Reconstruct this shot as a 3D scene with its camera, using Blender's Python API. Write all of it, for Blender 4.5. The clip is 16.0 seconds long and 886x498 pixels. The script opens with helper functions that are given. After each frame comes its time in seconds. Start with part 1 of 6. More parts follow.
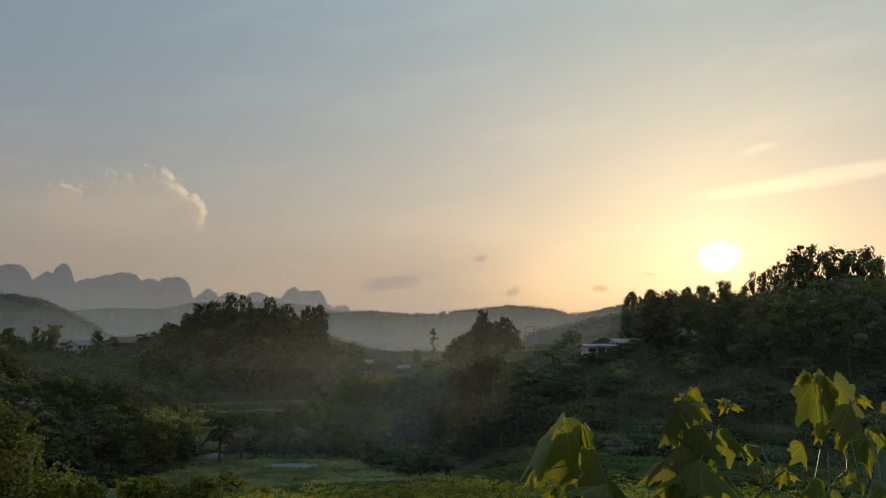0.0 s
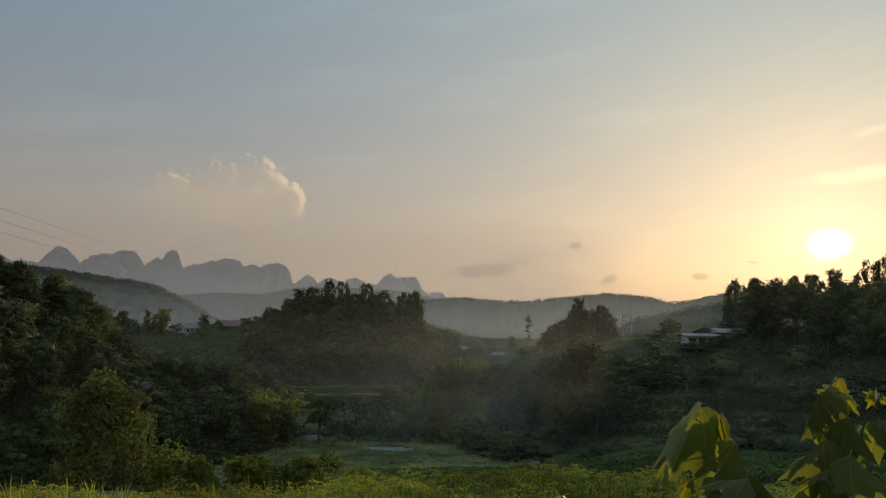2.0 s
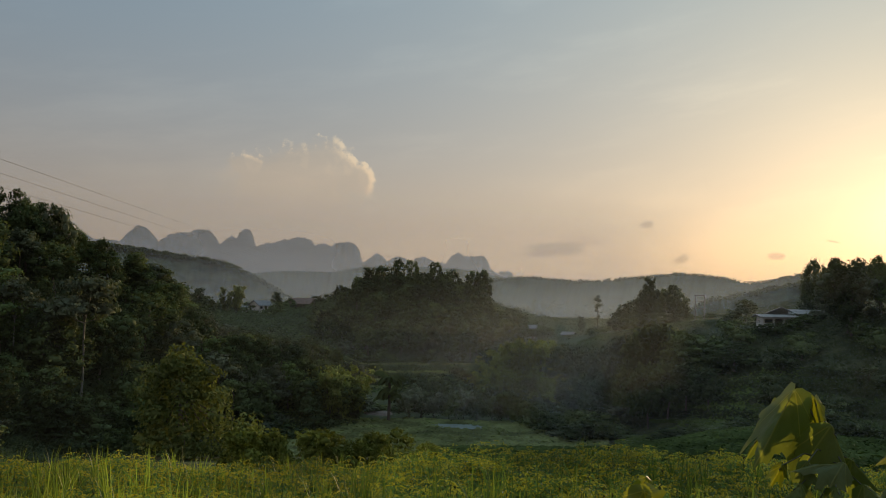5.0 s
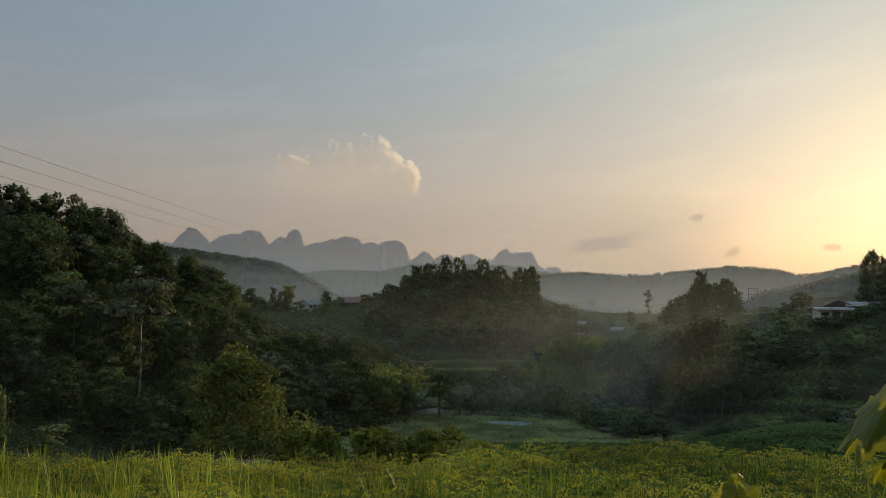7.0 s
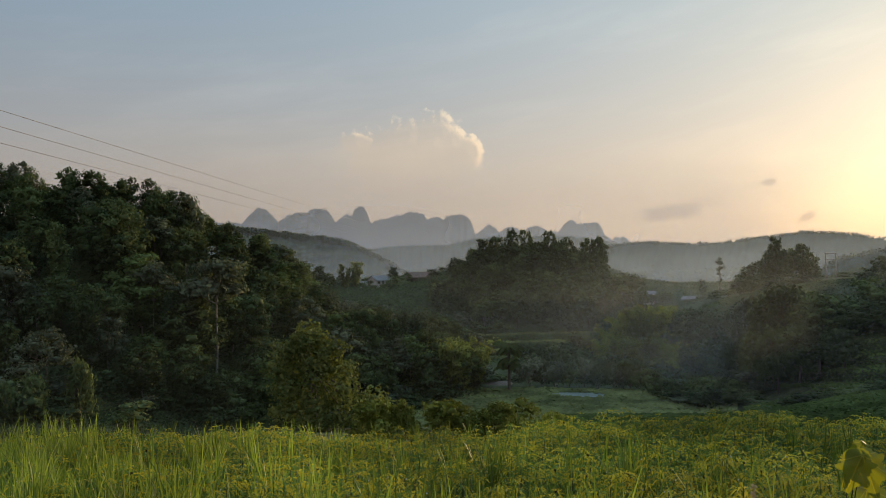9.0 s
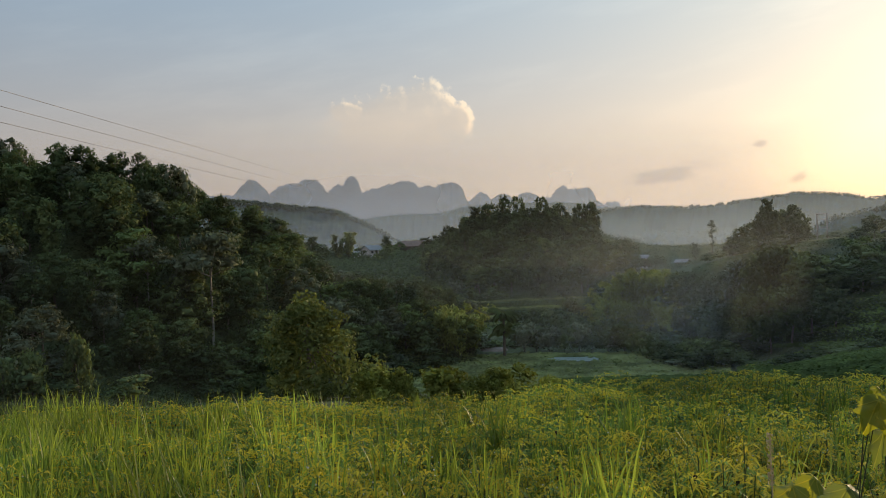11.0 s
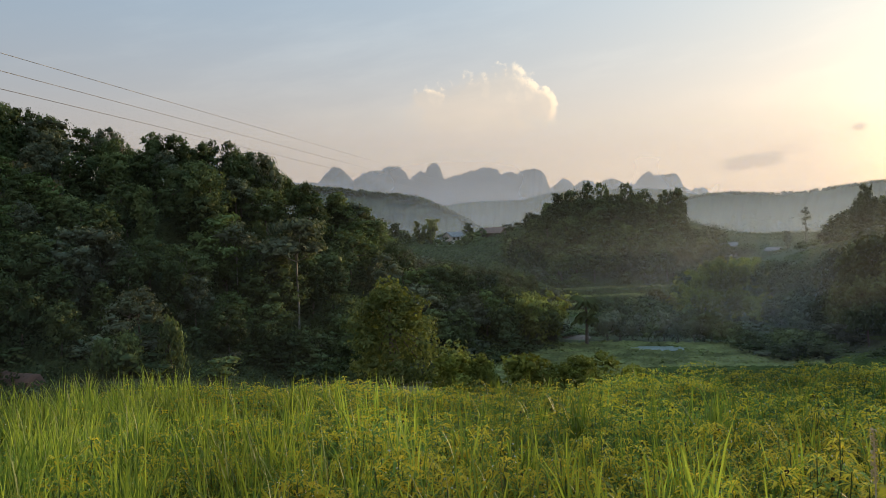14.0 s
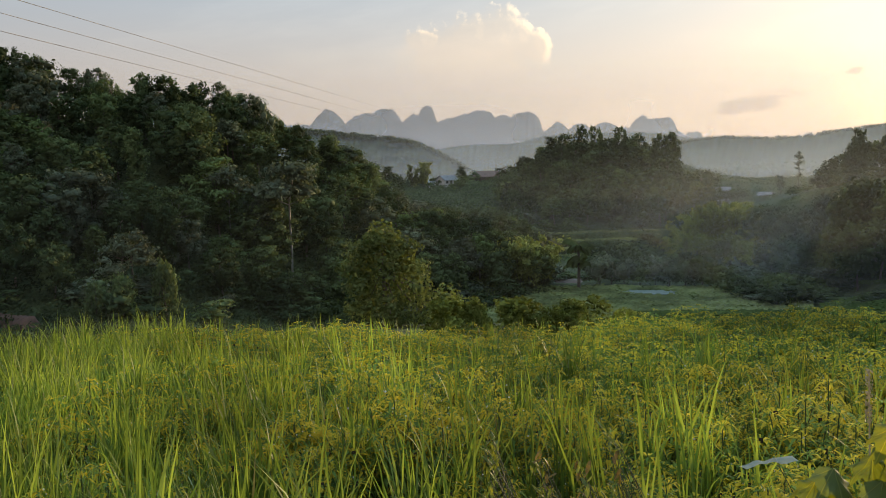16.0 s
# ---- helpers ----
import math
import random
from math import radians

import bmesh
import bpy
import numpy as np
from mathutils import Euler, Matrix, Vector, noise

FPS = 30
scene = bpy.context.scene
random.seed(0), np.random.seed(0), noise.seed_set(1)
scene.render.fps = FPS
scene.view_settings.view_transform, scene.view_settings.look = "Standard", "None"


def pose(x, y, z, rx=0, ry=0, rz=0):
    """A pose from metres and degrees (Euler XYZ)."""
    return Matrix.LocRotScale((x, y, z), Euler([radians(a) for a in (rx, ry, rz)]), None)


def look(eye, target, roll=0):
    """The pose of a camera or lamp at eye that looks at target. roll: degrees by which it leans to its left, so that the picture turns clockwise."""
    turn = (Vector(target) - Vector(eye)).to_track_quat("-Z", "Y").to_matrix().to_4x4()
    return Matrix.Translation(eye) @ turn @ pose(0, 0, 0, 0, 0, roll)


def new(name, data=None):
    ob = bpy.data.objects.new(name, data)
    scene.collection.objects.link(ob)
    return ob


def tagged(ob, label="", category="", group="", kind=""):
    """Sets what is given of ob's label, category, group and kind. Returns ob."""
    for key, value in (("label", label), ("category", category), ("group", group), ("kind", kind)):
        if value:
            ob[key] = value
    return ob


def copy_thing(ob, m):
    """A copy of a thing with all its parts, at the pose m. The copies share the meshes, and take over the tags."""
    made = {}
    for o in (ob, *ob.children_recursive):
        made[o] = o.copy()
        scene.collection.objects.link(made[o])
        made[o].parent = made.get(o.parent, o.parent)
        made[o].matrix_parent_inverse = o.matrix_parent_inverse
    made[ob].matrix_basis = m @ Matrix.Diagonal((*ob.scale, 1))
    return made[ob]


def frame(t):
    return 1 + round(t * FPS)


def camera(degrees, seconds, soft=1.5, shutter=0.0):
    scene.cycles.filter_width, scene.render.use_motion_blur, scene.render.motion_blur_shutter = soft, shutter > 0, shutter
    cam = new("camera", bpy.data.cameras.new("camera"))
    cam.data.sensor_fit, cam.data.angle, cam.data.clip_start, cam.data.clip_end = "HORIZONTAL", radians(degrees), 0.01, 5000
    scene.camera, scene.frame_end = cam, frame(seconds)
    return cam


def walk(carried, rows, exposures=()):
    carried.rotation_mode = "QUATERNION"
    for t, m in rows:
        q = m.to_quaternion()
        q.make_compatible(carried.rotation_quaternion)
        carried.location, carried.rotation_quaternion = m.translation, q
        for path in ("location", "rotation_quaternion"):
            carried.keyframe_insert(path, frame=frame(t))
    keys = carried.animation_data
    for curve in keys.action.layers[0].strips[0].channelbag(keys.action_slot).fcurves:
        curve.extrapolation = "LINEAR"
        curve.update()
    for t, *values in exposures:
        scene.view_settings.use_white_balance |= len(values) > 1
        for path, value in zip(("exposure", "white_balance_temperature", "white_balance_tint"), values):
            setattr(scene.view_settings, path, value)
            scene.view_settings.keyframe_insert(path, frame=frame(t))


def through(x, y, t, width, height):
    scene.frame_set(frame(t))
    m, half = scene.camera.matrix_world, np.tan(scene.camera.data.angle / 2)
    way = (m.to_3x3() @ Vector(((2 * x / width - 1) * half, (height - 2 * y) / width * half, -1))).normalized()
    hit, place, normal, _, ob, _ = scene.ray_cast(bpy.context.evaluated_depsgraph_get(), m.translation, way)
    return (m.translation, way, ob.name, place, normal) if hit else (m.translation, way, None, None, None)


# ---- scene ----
cam = camera(55.83, 16.0, soft=0.8)
EYE = 1.6
PATH = [
    (0.0, 0.000, -0.000, 0.000, -0.00, 6.00, -0.00),
    (0.5, -0.015, 0.011, 0.002, 1.58, 5.81, 0.08),
    (1.0, -0.036, 0.018, 0.001, 3.22, 5.76, 0.36),
    (1.5, -0.059, 0.039, -0.003, 4.93, 5.59, 0.54),
    (2.0, -0.074, 0.050, -0.009, 6.50, 5.08, 0.69),
    (2.5, -0.078, 0.068, -0.014, 7.56, 4.37, 0.68),
    (3.0, -0.093, 0.073, -0.016, 8.38, 4.01, 0.65),
    (3.5, -0.108, 0.075, -0.018, 9.00, 3.87, 0.44),
    (4.0, -0.104, 0.076, -0.019, 9.49, 3.61, 0.49),
    (6.5, -0.157, 0.017, -0.005, 13.85, 3.65, 1.02),
    (7.0, -0.201, -0.001, -0.004, 14.38, 3.33, 0.30),
    (7.5, -0.233, -0.015, -0.004, 15.49, 2.87, -0.16),
    (8.0, -0.250, -0.026, -0.003, 17.10, 2.49, -0.29),
    (8.5, -0.275, -0.037, -0.003, 18.74, 2.11, -0.71),
    (11.0, -0.377, -0.182, -0.012, 18.42, -0.63, -2.25),
    (11.5, -0.377, -0.183, -0.010, 18.16, -0.93, -1.97),
    (12.0, -0.380, -0.176, -0.011, 18.58, -1.38, -1.90),
    (12.5, -0.382, -0.168, -0.017, 19.47, -1.38, -2.24),
    (13.0, -0.383, -0.154, -0.021, 20.77, -0.78, -2.52),
    (13.5, -0.390, -0.142, -0.025, 22.22, -0.71, -2.43),
    (14.0, -0.396, -0.129, -0.027, 24.05, -1.33, -2.10),
    (14.5, -0.427, -0.125, -0.035, 25.85, -2.23, -2.07),
    (15.0, -0.436, -0.125, -0.034, 26.79, -3.39, -2.18),
    (15.5, -0.418, -0.132, -0.034, 25.95, -4.64, -2.11),
    (16.0, -0.426, -0.139, -0.031, 23.69, -5.20, -1.91),
]


def rig(x, y, z, yaw, pitch, roll):
    return pose(x, y, EYE + z, 90 + pitch, 0, yaw) @ pose(0, 0, 0, 0, 0, roll)


EXPOSURES = [(0.0, -0.27, 6950, 10), (1.5, -0.27, 6950, 10), (3.5, -0.23, 6950, 10), (4.2, -0.22, 6950, 10), (6.5, -0.12, 6930, 10), (8.0, 0.03, 6850, 10), (8.7, 0.14, 6750, 10), (11.0, 0.36, 6520, 10), (13.0, 0.42, 6500, 10), (14.5, 0.63, 6500, 10), (16.0, 0.70, 6640, 10)]
walk(cam, [(t, rig(*row)) for t, *row in PATH], EXPOSURES)

# ---- light ----
SUN_AZ, SUN_EL = 18.3, 5.2


class Nodes:
    """Short hand for a node tree."""

    def __init__(self, tree):
        self.t = tree
        tree.nodes.clear()

    def put(self, sock, value):
        if isinstance(value, bpy.types.NodeSocket):
            self.t.links.new(value, sock)
        elif value is not None:
            sock.default_value = value

    def node(self, kind, out=0, ins=()):
        n = self.t.nodes.new(kind)
        for key, value in dict(ins).items():
            self.put(n.inputs[key], value)
        return n.outputs[out] if out is not None else n

    def m(self, op, a, b=None, c=None, clamp=False):
        n = self.t.nodes.new("ShaderNodeMath")
        n.operation, n.use_clamp = op, clamp
        for i, v in enumerate((a, b, c)):
            self.put(n.inputs[i], v)
        return n.outputs[0]

    def step(self, v, lo, hi, a=0.0, b=1.0):
        n = self.t.nodes.new("ShaderNodeMapRange")
        n.interpolation_type = "SMOOTHSTEP"
        for i, x in enumerate((v, lo, hi, a, b)):
            self.put(n.inputs[i], x)
        return n.outputs[0]

    def mix(self, fac, a, b, blend="MIX"):
        n = self.t.nodes.new("ShaderNodeMix")
        n.data_type, n.blend_type = "RGBA", blend
        for i, v in ((0, fac), (6, a), (7, b)):
            self.put(n.inputs[i], (*v, 1.0) if isinstance(v, tuple) and len(v) == 3 else v)
        return n.outputs[2]

    def noise(self, vec, scale, detail=4.0, rough=0.55, out=0):
        return self.node("ShaderNodeTexNoise", out, {"Vector": vec, "Scale": scale, "Detail": detail, "Roughness": rough})

    def xyz(self, x, y, z=0.0):
        return self.node("ShaderNodeCombineXYZ", 0, {0: x, 1: y, 2: z})


def make_world():
    w = bpy.data.worlds.new("evening_sky")
    scene.world = w
    w.use_nodes = True
    n = Nodes(w.node_tree)
    air = n.node("ShaderNodeTexSky", None)
    air.sky_type, air.sun_disc, air.sun_elevation, air.sun_rotation = "NISHITA", False, radians(SUN_EL), radians(SUN_AZ)
    air.altitude, air.air_density, air.dust_density, air.ozone_density = 300.0, 1.0, 3.0, 1.6
    sky = air.outputs[0]
    way = n.node("ShaderNodeTexCoord", "Generated")
    sep = n.node("ShaderNodeSeparateXYZ", None, {0: way})
    x, y, z = sep.outputs
    az = n.m("MULTIPLY", n.m("ARCTAN2", x, y), 57.2958)
    el = n.m("MULTIPLY", n.m("ARCSINE", z), 57.2958)
    flat = n.xyz(az, el)

    def blob(cx, cy, rx, ry, slant=0.0):
        dx, dy = n.m("SUBTRACT", az, cx), n.m("SUBTRACT", el, cy)
        if slant:
            dy = n.m("SUBTRACT", dy, n.m("MULTIPLY", dx, slant))
        dx, dy = n.m("DIVIDE", dx, rx), n.m("DIVIDE", dy, ry)
        return n.m("SUBTRACT", 1.0, n.m("SQRT", n.m("ADD", n.m("MULTIPLY", dx, dx), n.m("MULTIPLY", dy, dy))))

    # angle from the sun
    s = Vector((math.sin(radians(SUN_AZ)) * math.cos(radians(SUN_EL)), math.cos(radians(SUN_AZ)) * math.cos(radians(SUN_EL)), math.sin(radians(SUN_EL))))
    dots = n.node("ShaderNodeVectorMath", None, {0: way, 1: s})
    dots.operation = "DOT_PRODUCT"
    off = n.m("MULTIPLY", n.m("ARCCOSINE", n.m("MINIMUM", dots.outputs["Value"], 0.9999999)), 57.2958)
    # thin high cloud that veils the whole sky, warm and thick towards the horizon
    near = n.m("EXPONENT", n.m("MULTIPLY", off, -1 / 32))
    low_air = n.m("EXPONENT", n.m("MULTIPLY", n.m("MAXIMUM", el, 0.0), -1 / 11.0))
    warm = n.mix(near, HORIZON_FAR, HORIZON_NEAR)
    # upper sky behind the eye, out of view, tinted neutral for the light it gives
    cool = n.mix(n.step(off, 70.0, 112.0), n.mix(near, UPPER_FAR, UPPER_NEAR), UPPER_BACK)
    veil = n.mix(low_air, cool, warm)
    # unseen sky behind and overhead made brighter, as fill light on ground and trees
    bright = n.m("MULTIPLY", n.m("ADD", n.m("MULTIPLY", n.m("EXPONENT", n.m("MULTIPLY", off, -1 / 30)), VEIL_SUN), n.step(off, 70.0, 125.0, VEIL_EVEN, VEIL_BACK_FILL)), 1 / SKY_STRENGTH)
    bright = n.m("MULTIPLY", bright, n.m("ADD", 1.0, n.m("MULTIPLY", n.m("MAXIMUM", n.m("SUBTRACT", z, 0.36), 0.0), VEIL_TOP_FILL)))
    veil = n.mix(1.0, veil, n.xyz(bright, bright, bright), "MULTIPLY")
    colour = n.mix(VEIL, sky, veil)
    wisps = n.noise(n.xyz(n.m("MULTIPLY", az, 0.05), n.m("ADD", n.m("MULTIPLY", el, 0.22), n.m("MULTIPLY", az, -0.03))), 1.0, 6.0, 0.6)
    colour = n.mix(n.step(wisps, 0.45, 0.75, 0.0, 0.34), colour, n.mix(1.0, colour, (1.35, 1.3, 1.22), "MULTIPLY"))
    # towering cloud over the mountains, lit from the sun's side
    def thickness(dx, dy):
        px, py = n.m("ADD", az, dx), n.m("ADD", el, dy)

        def lump(cx, cy, rx, ry):
            u, v = n.m("DIVIDE", n.m("SUBTRACT", px, cx), rx), n.m("DIVIDE", n.m("SUBTRACT", py, cy), ry)
            return n.m("SUBTRACT", 1.0, n.m("SQRT", n.m("ADD", n.m("MULTIPLY", u, u), n.m("MULTIPLY", v, v))))
        body = lump(-19.3, 8.7, 2.3, 2.5)
        for b in ((-17.0, 8.1, 1.2, 1.35), (-18.0, 8.6, 1.2, 1.5), (-21.4, 7.5, 5.4, 3.0), (-24.4, 8.7, 1.6, 1.0), (-21.0, 9.0, 1.9, 1.6)):
            body = n.m("MAXIMUM", body, lump(*b))
        puff = n.noise(n.xyz(px, py, 3.7), 1.25, 7.0, 0.6)
        return n.m("ADD", body, n.m("MULTIPLY", n.m("SUBTRACT", puff, 0.5), 0.72))

    thick, sunward = thickness(0.0, 0.0), thickness(0.34, 0.12)
    above = n.step(el, 4.5, 9.0)
    soft = n.m("MULTIPLY", n.step(thick, -0.05, 0.5, 0.0, 0.85), above)
    colour = n.mix(soft, colour, n.mix(1.0, colour, CLOUD_BODY, "MULTIPLY"))
    rim = n.m("MULTIPLY", n.step(n.m("SUBTRACT", thick, sunward), 0.02, 0.28), n.m("MULTIPLY", n.step(el, 6.2, 8.4), n.m("SUBTRACT", 1.0, n.step(thick, 0.22, 0.6, 0.0, 0.9))))
    rim = n.m("MULTIPLY", rim, n.step(thick, 0.0, 0.10))
    colour = n.mix(rim, colour, n.mix(1.0, colour, CLOUD_RIM, "MULTIPLY"))
    # low dark strips
    thin = n.noise(n.xyz(n.m("MULTIPLY", az, 0.30), n.m("MULTIPLY", el, 1.5)), 1.0, 6.0, 0.6)
    strip = blob(-3.4, 3.7, 4.4, 0.8, 0.1)
    for b in ((-4.6, 3.3, 2.0, 0.45), (4.8, 3.1, 0.9, 0.5, 0.4), (10.6, 3.3, 0.8, 0.35), (13.9, 4.15, 0.8, 0.13, -0.22), (2.6, 5.3, 0.7, 0.4)):
        strip = n.m("MAXIMUM", strip, blob(*b))
    low = n.step(n.m("ADD", strip, n.m("MULTIPLY", n.m("SUBTRACT", thin, 0.5), 1.8)), 0.2, 0.7, 0.0, 0.8)
    colour = n.mix(low, colour, n.mix(1.0, colour, (0.66, 0.66, 0.72), "MULTIPLY"))
    # bright streaks beside the sun
    ray = blob(25.5, 10.0, 11.0, 0.75, 0.11)
    ray = n.m("MAXIMUM", ray, n.m("SUBTRACT", blob(21.0, 12.0, 5.0, 1.0, 0.2), 0.55))
    ray = n.step(n.m("ADD", ray, n.m("MULTIPLY", n.m("SUBTRACT", thin, 0.5), 0.8)), 0.0, 0.7, 0.0, 0.6)
    colour = n.mix(ray, colour, n.mix(1.0, colour, (1.42, 1.36, 1.28), "MULTIPLY"))
    # the sun behind thin haze
    glow = n.m("ADD", n.step(blob(SUN_AZ + 0.1, SUN_EL, 1.55, 1.12, 0.05), 0.0, 0.5, 0.0, 9.0), n.m("ADD", n.m("MULTIPLY", n.m("EXPONENT", n.m("MULTIPLY", off, -0.45)), 1.5), n.m("MULTIPLY", n.m("EXPONENT", n.m("MULTIPLY", off, -0.09)), GLOW_WIDE)))
    colour = n.mix(1.0, colour, n.mix(1.0, SUN_GLOW, n.xyz(glow, glow, glow), "MULTIPLY"), "ADD")
    bg = n.node("ShaderNodeBackground", 0, {"Color": colour, "Strength": SKY_STRENGTH})
    n.node("ShaderNodeOutputWorld", None, {"Surface": bg})


UPPER_BACK = (0.82, 0.97, 1.20)
SKY_STRENGTH, VEIL, VEIL_SUN, VEIL_EVEN, VEIL_BACK_FILL, VEIL_TOP_FILL = 0.12, 0.90, 0.56, 0.255, 0.32, 2.0
HORIZON_FAR, HORIZON_NEAR, UPPER_FAR, UPPER_NEAR = (1.68, 1.08, 0.54), (1.57, 1.09, 0.70), (0.46, 0.97, 1.52), (0.97, 1.06, 0.88)
CLOUD_BODY, CLOUD_RIM, SUN_GLOW, GLOW_WIDE = (1.14, 1.05, 0.95), (1.62, 1.44, 1.20), (2.4, 1.72, 1.0), 0.0
make_world()
lamp = bpy.data.lights.new("sun", "SUN")
lamp.energy, lamp.angle, lamp.color = 4.0, radians(1.2), (1.0, 0.72, 0.42)
d = 100.0
tagged(new("sun", lamp), "low warm evening sun", "sun", kind="structure").matrix_world = look(
    (d * math.sin(radians(SUN_AZ)), d * math.cos(radians(SUN_AZ)), d * math.tan(radians(SUN_EL))), (0, 0, 0))


# ---- materials ----
def material(name):
    mat = bpy.data.materials.new(name)
    mat.use_nodes = True
    return mat, Nodes(mat.node_tree)


def leaf_material(name, dark, light, through=0.35, rough=0.7, tint=(1.10, 1.06, 0.84), gloss=0.03, grain=0.35):
    mat, n = material(name)
    island = n.node("ShaderNodeNewGeometry", "Random Per Island")
    which = n.node("ShaderNodeObjectInfo", "Random")
    place = n.node("ShaderNodeTexCoord", "Object")
    f = n.m("ADD", n.m("MULTIPLY", island, grain), n.m("MULTIPLY", n.noise(place, 4.0, 3.0), 1 - grain))
    colour = n.mix(f, dark, light)
    patch = n.noise(n.node("ShaderNodeNewGeometry", "Position"), 0.22, 2.0)
    vary = n.m("MULTIPLY", n.step(patch, 0.3, 0.7, 0.62, 1.4), n.m("ADD", n.m("MULTIPLY", which, 0.5), 0.75))
    colour = n.mix(1.0, colour, n.xyz(vary, vary, vary), "MULTIPLY")
    colour = n.mix(n.m("MULTIPLY", which, 0.5), colour, n.mix(1.0, colour, tint, "MULTIPLY"))
    b = n.node("ShaderNodeBsdfPrincipled", 0, {"Base Color": colour, "Roughness": rough, "Specular IOR Level": gloss})
    t = n.node("ShaderNodeBsdfTranslucent", 0, {"Color": n.mix(1.0, colour, (1.5, 1.5, 0.7), "MULTIPLY")})
    n.node("ShaderNodeOutputMaterial", None, {"Surface": n.node("ShaderNodeMixShader", 0, {0: through, 1: b, 2: t})})
    return mat


def veined_material(name, dark, light, through, gloss=0.3):
    """A broad leaf with pale ribs that fan out from its stalk."""
    mat, n = material(name)
    place = n.node("ShaderNodeTexCoord", "Object")
    sep = n.node("ShaderNodeSeparateXYZ", None, {0: place})
    x, y = sep.outputs[0], sep.outputs[1]
    rib = 0.0
    for a in (0.0, 0.75, -0.75, 1.7, -1.7):
        cross = n.m("ABSOLUTE", n.m("ADD", n.m("MULTIPLY", x, math.cos(a)), n.m("MULTIPLY", y, math.sin(a))))
        ahead = n.m("SUBTRACT", n.m("MULTIPLY", x, math.sin(a)), n.m("MULTIPLY", y, math.cos(a)))
        line = n.m("MULTIPLY", n.step(cross, 0.0022, 0.0006), n.step(ahead, 0.0, 0.004))
        rib = n.m("MAXIMUM", rib, line)
    which = n.node("ShaderNodeObjectInfo", "Random")
    f = n.m("ADD", n.m("MULTIPLY", which, 0.5), n.m("MULTIPLY", n.noise(place, 25.0, 4.0), 0.5))
    colour = n.mix(f, dark, light)
    colour = n.mix(n.step(n.noise(place, 70.0, 3.0), 0.62, 0.75, 0.0, 0.6), colour, n.mix(1.0, colour, (1.3, 0.9, 0.5), "MULTIPLY"))
    colour = n.mix(n.m("MULTIPLY", rib, 0.6), colour, n.mix(1.0, colour, (1.9, 1.6, 1.7), "MULTIPLY"))
    normal = n.node("ShaderNodeBump", 0, {"Strength": 0.5, "Height": n.m("ADD", n.noise(place, 60.0, 3.0), rib), "Distance": 0.004})
    b = n.node("ShaderNodeBsdfPrincipled", 0, {"Base Color": colour, "Roughness": 0.5, "Specular IOR Level": gloss, "Normal": normal})
    t = n.node("ShaderNodeBsdfTranslucent", 0, {"Color": n.mix(1.0, colour, (1.5, 1.4, 0.6), "MULTIPLY")})
    n.node("ShaderNodeOutputMaterial", None, {"Surface": n.node("ShaderNodeMixShader", 0, {0: through, 1: b, 2: t})})
    return mat


def plain_material(name, dark, light, scale=4.0, rough=0.8, bump=0.3, metal=0.0, fine=30.0):
    mat, n = material(name)
    place = n.node("ShaderNodeTexCoord", "Object")
    big, small = n.noise(place, scale, 5.0), n.noise(place, fine, 4.0)
    colour = n.mix(n.step(n.m("ADD", n.m("MULTIPLY", big, 0.65), n.m("MULTIPLY", small, 0.35)), 0.32, 0.68), dark, light)
    normal = n.node("ShaderNodeBump", 0, {"Strength": bump, "Height": small, "Distance": 0.02})
    b = n.node("ShaderNodeBsdfPrincipled", 0, {"Base Color": colour, "Roughness": rough, "Metallic": metal, "Normal": normal})
    n.node("ShaderNodeOutputMaterial", None, {"Surface": b})
    return mat


def distance_material(name, dark, light):
    """Forest or rock of far hills."""
    mat, n = material(name)
    place = n.node("ShaderNodeTexCoord", "Object")
    f = n.m("ADD", n.m("MULTIPLY", n.noise(place, 0.02, 6.0, 0.65), 0.5), n.m("MULTIPLY", n.noise(place, 0.15, 5.0), 0.5))
    normal = n.node("ShaderNodeBump", 0, {"Strength": 0.5, "Height": n.noise(place, 0.12, 5.0, 0.6), "Distance": 6.0})
    b = n.node("ShaderNodeBsdfDiffuse", 0, {"Color": n.mix(n.step(f, 0.4, 0.6), dark, light), "Normal": normal})
    n.node("ShaderNodeOutputMaterial", None, {"Surface": b})
    return mat


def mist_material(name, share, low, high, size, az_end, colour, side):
    """Haze of the air put on added sheets, lit by sun and sky: clear above, denser towards the ground and the sun's
    side, uneven.
    """
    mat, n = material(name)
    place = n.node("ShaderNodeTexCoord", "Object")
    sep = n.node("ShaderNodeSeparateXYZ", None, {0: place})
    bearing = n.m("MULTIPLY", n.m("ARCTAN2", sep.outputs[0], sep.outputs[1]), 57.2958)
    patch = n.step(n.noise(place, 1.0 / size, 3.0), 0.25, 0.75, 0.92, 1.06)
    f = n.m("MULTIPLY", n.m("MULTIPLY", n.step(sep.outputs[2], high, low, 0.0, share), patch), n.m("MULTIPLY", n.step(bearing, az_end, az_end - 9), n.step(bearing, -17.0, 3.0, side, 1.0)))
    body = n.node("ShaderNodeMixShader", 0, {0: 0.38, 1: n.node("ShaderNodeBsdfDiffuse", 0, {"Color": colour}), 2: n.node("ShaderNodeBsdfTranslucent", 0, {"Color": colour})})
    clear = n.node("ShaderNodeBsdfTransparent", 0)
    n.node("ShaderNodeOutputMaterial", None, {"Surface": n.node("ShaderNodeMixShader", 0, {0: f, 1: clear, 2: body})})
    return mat


